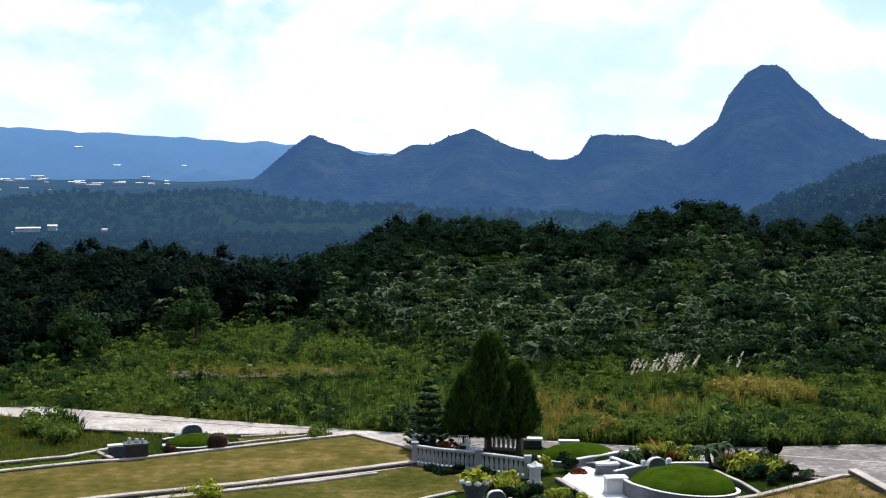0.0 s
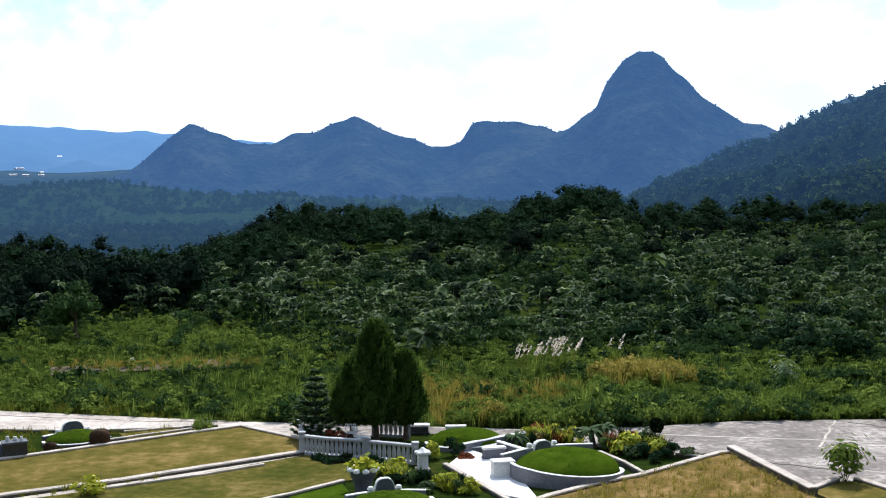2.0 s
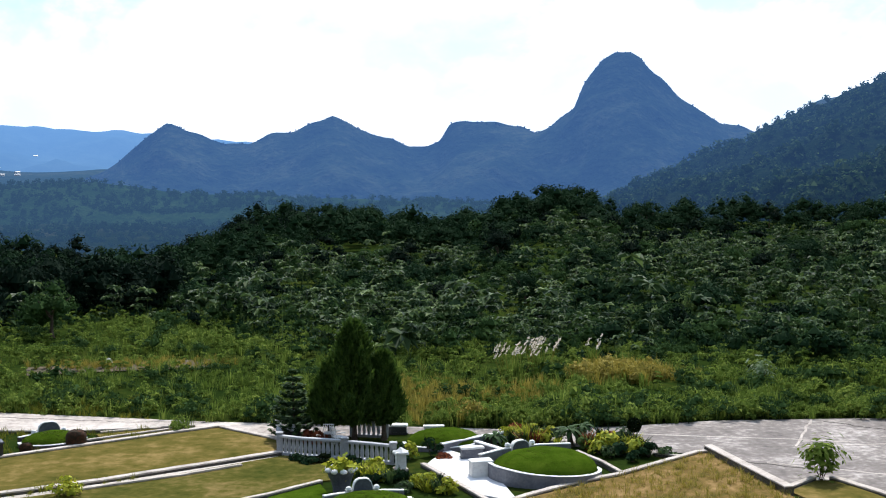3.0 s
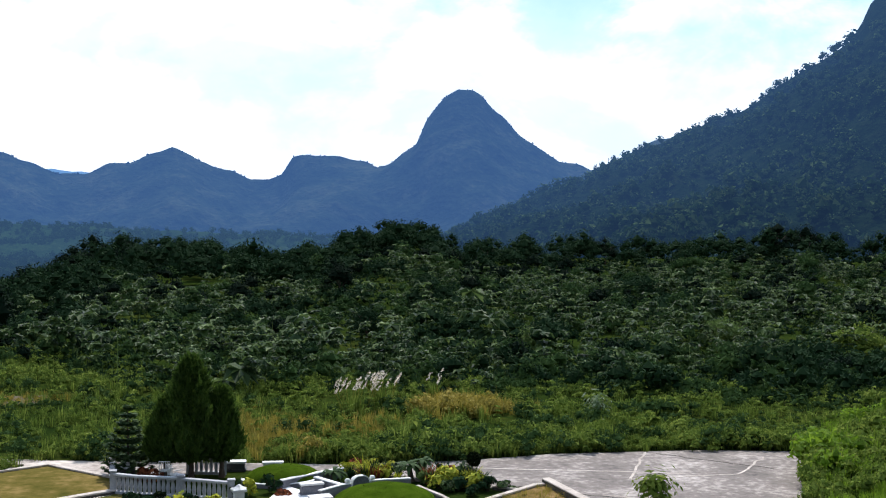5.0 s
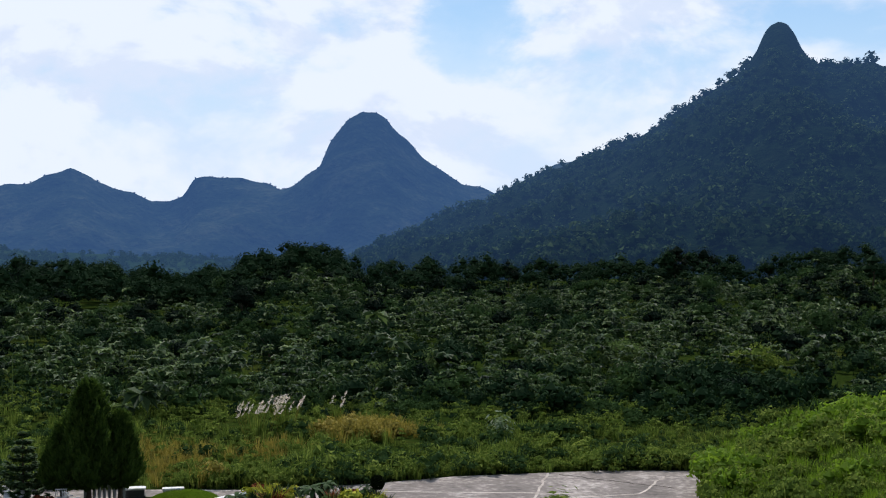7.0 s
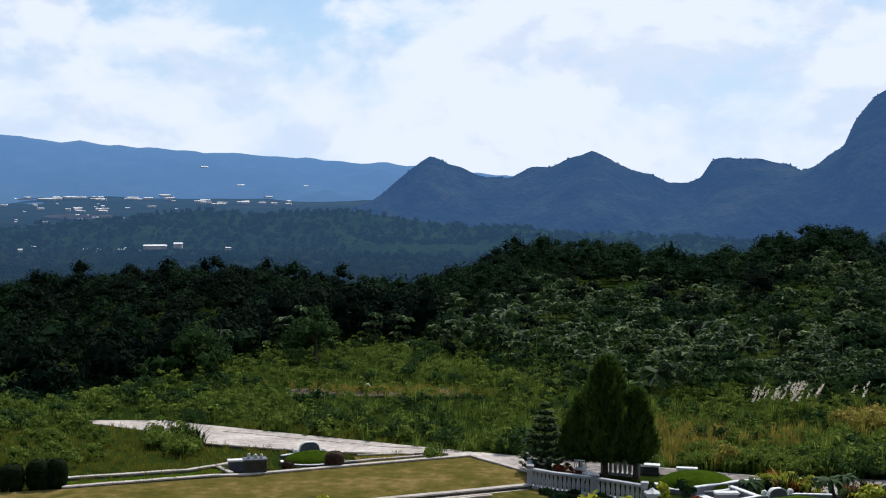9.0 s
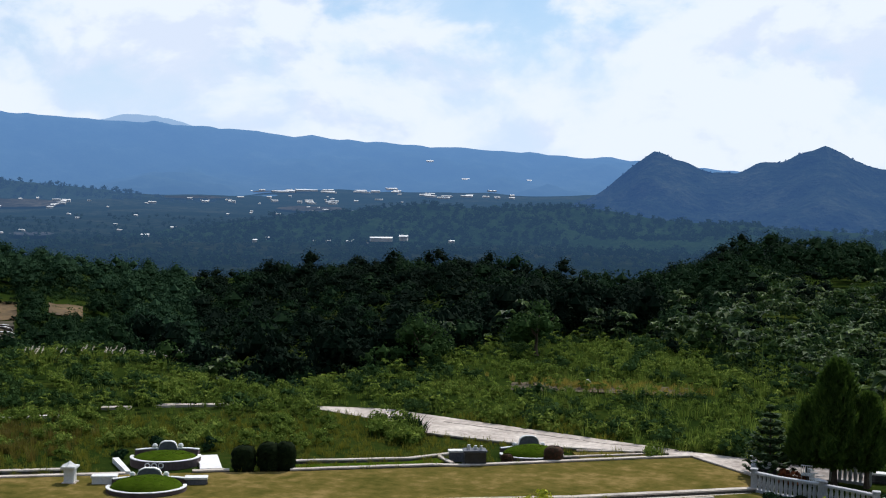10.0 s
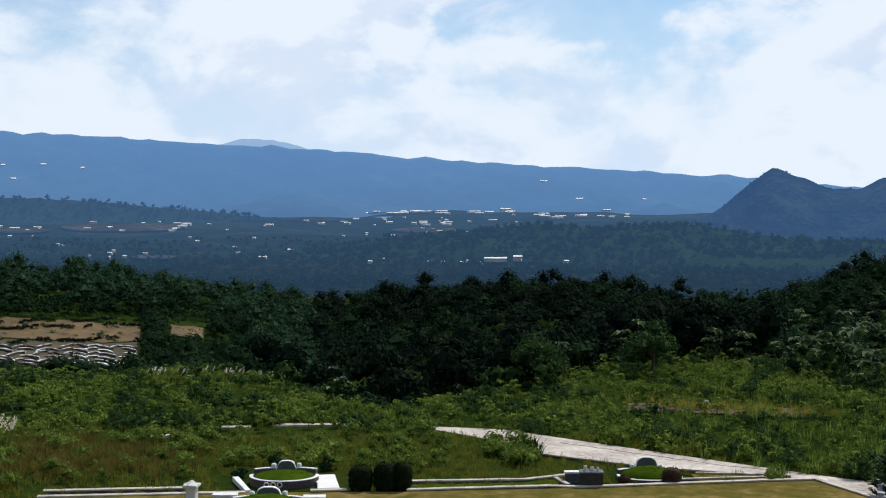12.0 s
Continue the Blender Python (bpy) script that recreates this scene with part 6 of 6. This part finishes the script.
def slope_tree(az, el, r, h, mat, label, seed):
    """A tree that stands out on the slope, where a line of that direction meets the ground."""
    d, q = Vector((math.sin(radians(az)), math.cos(radians(az)), 0)), 78.0
    while q < 268 and EYE + q * math.tan(radians(el)) > float(land(d.x * q, d.y * q)):
        q += 1.0
    ob = thing("slope_tree", d.x * q, d.y * q, float(land(d.x * q, d.y * q)) - 0.1, seed * 33, label, "tree", "trees on the slope")
    part("trunk", trunk_mesh(h * 0.6, 0.16, 0.3, seed), M["bark"], ob)
    for i in range(5):
        a = i * 1.26 + seed
        part("limb", rod((0, 0, h * (0.3 + 0.04 * i)), (r * 0.6 * math.cos(a), r * 0.6 * math.sin(a), h * 0.7), 0.07, 0.03, 5), M["bark"], ob)
    part("crown", mesh_from("crown", *lobed(1500, r * 1.1, h, 0.14, 300 + seed, 15, 0.72, 0.08), M[mat]), None, ob)


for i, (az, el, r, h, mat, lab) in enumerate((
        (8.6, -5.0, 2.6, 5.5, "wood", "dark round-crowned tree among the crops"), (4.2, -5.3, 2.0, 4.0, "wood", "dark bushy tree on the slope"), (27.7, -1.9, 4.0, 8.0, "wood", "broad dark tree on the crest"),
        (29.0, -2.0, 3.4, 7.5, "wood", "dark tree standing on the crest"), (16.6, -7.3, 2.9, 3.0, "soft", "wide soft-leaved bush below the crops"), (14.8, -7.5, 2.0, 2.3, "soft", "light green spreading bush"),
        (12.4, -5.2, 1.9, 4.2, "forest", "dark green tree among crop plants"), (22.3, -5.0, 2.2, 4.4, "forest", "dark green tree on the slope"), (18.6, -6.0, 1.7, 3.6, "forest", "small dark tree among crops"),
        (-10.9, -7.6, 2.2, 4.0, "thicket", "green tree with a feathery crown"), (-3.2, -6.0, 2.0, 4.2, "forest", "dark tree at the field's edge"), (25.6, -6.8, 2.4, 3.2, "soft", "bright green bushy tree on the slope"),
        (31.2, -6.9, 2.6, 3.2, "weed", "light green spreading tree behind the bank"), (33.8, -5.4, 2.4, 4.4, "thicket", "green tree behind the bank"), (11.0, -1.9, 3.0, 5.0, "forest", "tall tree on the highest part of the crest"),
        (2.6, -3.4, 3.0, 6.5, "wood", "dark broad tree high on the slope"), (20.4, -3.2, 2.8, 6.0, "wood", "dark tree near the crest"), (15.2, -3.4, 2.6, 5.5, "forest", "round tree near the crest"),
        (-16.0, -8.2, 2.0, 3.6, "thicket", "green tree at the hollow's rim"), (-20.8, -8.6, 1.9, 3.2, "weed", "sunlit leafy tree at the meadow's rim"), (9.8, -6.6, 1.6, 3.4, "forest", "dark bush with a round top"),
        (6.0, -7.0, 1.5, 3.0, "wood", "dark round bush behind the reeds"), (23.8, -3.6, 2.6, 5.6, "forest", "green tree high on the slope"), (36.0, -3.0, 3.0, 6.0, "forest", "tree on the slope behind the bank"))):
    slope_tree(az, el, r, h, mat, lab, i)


def reed_clump(x, y, n, spread, h, label, seed, plume=1.0):
    ob = thing("reed_clump", x, y, float(land(x, y)), 0, label, "reeds", "plumed reeds")
    part("leaf_tuft", mesh_from("leaf_tuft", *tuft(160, h * 0.72, spread * 0.55, 0.05, seed, 0.5), M["weed"]), None, ob)
    g = np.random.default_rng(seed)
    for i in range(n):
        px, py, hh = g.uniform(-spread, spread), g.uniform(-0.5, 0.5), h * g.uniform(0.82, 1.05)
        part("stalk", rod((px * 0.5, py * 0.5, 0), (px, py, hh - 0.35), 0.012, 0.008, 4), M["straw"], ob)
        q = np.linspace(0, 1, 22)
        c = np.stack([px + 0.24 * q * plume, py + 0 * q, hh - 0.35 + 0.42 * q * plume], 1) + g.normal(size=(22, 3)) * 0.03 * plume
        part("plume", mesh_from("plume", *leaves_at(c, 0.042 * plume, 0, 3.4, 0, i), M["plume"]), None, ob, "feathery pale plume")
    return ob


reed_clump(11.0, 67.6, 16, 1.3, 1.9, "clump of reeds with feathery pale plumes", 1)
reed_clump(12.6, 68.2, 14, 0.9, 2.1, "dense clump of tall plumed reeds", 2)
reed_clump(15.9, 70.0, 4, 0.5, 1.8, "a few plumed reeds among weeds", 3)
for i in range(4):
    reed_clump(-46 + i * 3.0, 72.5 + i * 1.9, 15, 1.6, 1.25, "pale plumed reeds at the meadow's rim", 10 + i, 0.6)

reed_clump(-40.3, 49.2, 14, 0.9, 1.9, "clump of white plumed reeds in the meadow", 15)

stone = thing("marker_stone", -11.4, 75.6, float(land(-11.4, 75.6)) - 0.03, 15, "small white marker stone in the dry grass", "stone")
part("body", arch(0.4, 0.5, 0.2), M["white"], stone)
part("foot", box(0.5, 0.3, 0.1, (0, 0, 0), 0.02), M["kerb"], stone)

# ---- far fields and town ----


def draped(name, poly_r, poly_a, mat, label, category, lift=0.2, steps=12, wave=0.0):
    """A patch of land that follows the slope."""
    r, a = np.linspace(*poly_r, steps), np.radians(np.linspace(*poly_a, steps))
    rr, aa = np.meshgrid(r, a, indexing="ij")
    rr = rr + wave * (np.sin(aa * 150 + poly_r[0]) + 0.6 * np.sin(aa * 330))
    x, y = np.sin(aa) * rr, np.cos(aa) * rr
    z = land(x, y) + lift
    i, j = np.meshgrid(np.arange(steps - 1), np.arange(steps - 1), indexing="ij")
    k = (i * steps + j).ravel()[:, None]
    top = np.stack([x, y, z], 2).reshape(-1, 3)
    ob = new(name, mesh_from(name, top, k + [0, 1, steps + 1, steps], mat, True))
    return tagged(ob, label, category, kind="structure")




draped("bare_patch", (74.2, 77.2), (-12.0, -4.0), M["soil"], "bare brown strip of earth in the meadow", "field", 0.06)


def march(az, el):
    """The distance at which a line of that direction meets the slope."""
    d, r = Vector((math.sin(radians(az)), math.cos(radians(az)), 0)), 92.0
    while r < 262 and EYE + r * math.tan(radians(el)) > float(land(d.x * r, d.y * r)):
        r += 1.0
    return r


rt = np.random.default_rng(4)
draped("bare_field", (march(-36, -7.0), march(-36, -6.05)), (-39.8, -33.6), M["soil"], "bare brown earth under the sheeted beds", "field", 0.12, 24, 0.8)
draped("ochre_field", (march(-36, -6.0), march(-36, -5.2)), (-40.5, -33.5), M["clay"], "bare ochre field terraces beyond the meadow", "field", 0.15, 24, 1.0)
rows = []
for el in (-6.04, -5.45, -5.2):
    for deg in np.arange(-39.6, -33.5, 0.05):
        if noise.noise((deg * 1.4, el * 9, 0)) > -0.12:
            q = march(deg, el + 0.05 * math.sin(deg * 2.3)) + rt.uniform(-0.6, 0.6)
            rows.append((math.sin(radians(deg)) * q, math.cos(radians(deg)) * q))
rows = np.array(rows)
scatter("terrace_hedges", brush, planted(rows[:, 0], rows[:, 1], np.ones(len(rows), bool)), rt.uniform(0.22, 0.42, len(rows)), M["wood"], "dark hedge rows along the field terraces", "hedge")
q = march(-31.5, -5.95)
draped("small_field", (q, q + 12), (-32.2, -30.8), M["clay"], "small bare brown terrace among trees", "field", 0.2, 14, 1.0)
rp = np.random.default_rng(21)
# sheeted beds: curved strips, one below another, in fans that lean alternately
for fan in range(11):
    mid, lean = -39.2 + 0.52 * fan, (1.7 if fan % 2 else -1.3) * rp.uniform(0.6, 1.3)
    for row in range(6):
        up = -6.98 + 0.16 * row + rp.uniform(-0.03, 0.03) - 0.02 * fan
        if rp.uniform() < 0.14:
            continue
        r = march(mid, up)
        az = radians(mid + rp.uniform(-0.06, 0.06) + (0.05 if row % 2 else 0))
        x, y = math.sin(az) * r, math.cos(az) * r
        ob = thing("sheeted_bed", x, y, float(land(x, y)), -mid + rp.uniform(-6, 6), "pale sheeted vegetable bed curving along a terrace", "bed", "sheeted beds")
        half, bow = rp.uniform(0.75, 1.05), rp.uniform(0.8, 1.6)
        line = [(q * half, lean * q + bow * (1 - q * q)) for q in np.linspace(-1, 1, 7)]
        part("sheet", band(line, rp.uniform(0.45, 0.9), -0.4, 0.3, 0.1, 0.06), M["roof"], ob)
        part("hedge", band([(a, b - 0.75) for a, b in line], 0.5, -0.4, 0.34, 0.03, 0.08), M["crack"], ob)


def gable(sx, sy, h, rise):
    bm = bmesh.new()
    o = 0.6
    a = [bm.verts.new((x, y, h)) for x, y in ((-sx / 2 - o, -sy / 2 - o), (sx / 2 + o, -sy / 2 - o), (sx / 2 + o, sy / 2 + o), (-sx / 2 - o, sy / 2 + o))]
    r = [bm.verts.new((-sx / 2 - o, 0, h + rise)), bm.verts.new((sx / 2 + o, 0, h + rise))]
    for f in ((a[0], a[1], r[1], r[0]), (a[2], a[3], r[0], r[1]), (a[1], a[2], r[1]), (a[3], a[0], r[0]), (a[3], a[2], a[1], a[0])):
        bm.faces.new(f)
    return bm


def valley_z(x, y):
    return float(np.interp(math.hypot(x, y), [700, 1200, 2200, 3200, 3900, 4300], [-62, -62, -76, -60, -26, -5]) + fbm(x, y, 300.0) * 9)


def building(az, el, sx, sy, h, lift=0.0):
    """A far building where a line of that direction meets the valley floor."""
    d = Vector((math.sin(radians(az)), math.cos(radians(az)), 0))
    r = 750.0
    while r < 4250 and EYE + r * math.tan(radians(el)) > valley_z(d.x * r, d.y * r):
        r += 15
    z = valley_z(d.x * r, d.y * r)
    ob = thing("building", d.x * r, d.y * r, z - 1 + lift, -az + rp.uniform(-25, 25), "pale far building with a light roof in the valley", "building", "valley town")
    part("wall", box(sx, sy, h + 1, (0, 0, 0), 0.0), M["wall"], ob)
    part("roof", gable(sx, sy, h + 1, h * 0.4), M["roof"], ob, "bright pale roof")


building(-17.9, -2.95, 24, 12, 3, 8)
building(-16.9, -2.95, 9, 8, 4, 9)
building(-28.2, -2.65, 10, 8, 3.5, 3)
building(-27.0, -2.3, 9, 7, 3.5, 3)
TOWN = (  # from and to (degrees round), upper and lower (degrees up), size, how many
    (-30, -24, -0.32, -0.5, 0.9, 12), (-24, -17, -0.5, -0.6, 1.2, 20), (-17, -11, -0.64, -0.78, 1.1, 12), (-28, -18, -0.85, -1.15, 0.7, 22), (-39.5, -31, -1.0, -1.45, 0.7, 18),
    (-28, -13, -0.42, -0.62, 2.4, 9), (-24, -15, -1.25, -1.6, 0.4, 14), (-24, -14, -2.45, -2.9, 0.2, 30), (-36, -33, -2.3, -2.6, 0.25, 6), (-39, -12, -0.6, -2.4, 0.3, 34))
for a0, a1, e0, e1, k, count in TOWN:
    for i in range(count):
        building(rp.uniform(a0, a1), rp.uniform(e1, e0), rp.uniform(8, 34) * k, rp.uniform(8, 14) * max(0.6, k), rp.uniform(3, 6) * max(0.4, min(k, 0.8)), 4)
for az, el, k in ((-37.4, 1.45, 0.9), (-38.6, 0.95, 0.7), (-35.8, 1.5, 0.6), (-15.9, 0.95, 1.2), (-14.0, 0.2, 1.3), (-38.9, 1.6, 0.6), (-11.2, 0.15, 0.7)):
    # houses on the face of the long ridge
    col = FAR_V[:30, int(np.argmin(np.abs(np.degrees(np.arctan2(FAR_V[0, :, 0], FAR_V[0, :, 1])) - az)))]
    p = col[int(np.argmin(np.abs(np.degrees(np.arctan2(col[:, 2] - EYE, np.hypot(col[:, 0], col[:, 1]))) - el)[:26]))]
    ob = thing("hill_house", p[0], p[1], p[2] - 2, -az + 12, "bright pale roof on the face of the hazy ridge", "building", "ridge houses")
    part("wall", box(20 * k, 12, 3.5, (0, 0, 0), 0.0), M["wall"], ob)
    part("roof", gable(20 * k, 12, 3.5, 3), M["roof"], ob, "bright pale roof")


def valley_field(a0, a1, e0, e1, label):
    """A bare field on the valley floor between two directions and two dips."""
    n = 9
    v = []
    for i in range(n):
        for j in range(n):
            a = a0 + (a1 - a0) * j / (n - 1) + 0.12 * noise.noise((i * 0.9, j * 0.7, a0))
            a = (a0 + a1) / 2 + (a - (a0 + a1) / 2) * math.sqrt(1 - 0.85 * (2 * i / (n - 1) - 1) ** 2)
            e = e0 + (e1 - e0) * i / (n - 1) + 0.02 * noise.noise((j * 0.8, i, a0))
            r = 900.0
            d = Vector((math.sin(radians(a)), math.cos(radians(a)), 0))
            while r < 4000 and EYE + r * math.tan(radians(e)) > valley_z(d.x * r, d.y * r) + 5:
                r += 20
            v.append((d.x * r, d.y * r, valley_z(d.x * r, d.y * r) + 5))
    f = [[i * n + j, i * n + j + 1, (i + 1) * n + j + 1, (i + 1) * n + j] for i in range(n - 1) for j in range(n - 1)]
    tagged(new("backdrop_field", mesh_from("backdrop_field", v, f, M["field"], True)), label, "field", kind="structure")


for a0, a1, e0, e1 in ((-36.8, -31.5, -0.95, -1.3), (-39.8, -37.2, -1.15, -1.35), (-26.0, -22.5, -0.36, -0.55), (-27.5, -24.6, -0.75, -0.85), (-22.5, -19.5, -1.15, -1.35), (-33.8, -32.0, -2.35, -2.5)):
    valley_field(a0, a1, e0, e1, "pale bare field in the hazy valley")
building(-10.0, -1.55, 14, 10, 6, 18)
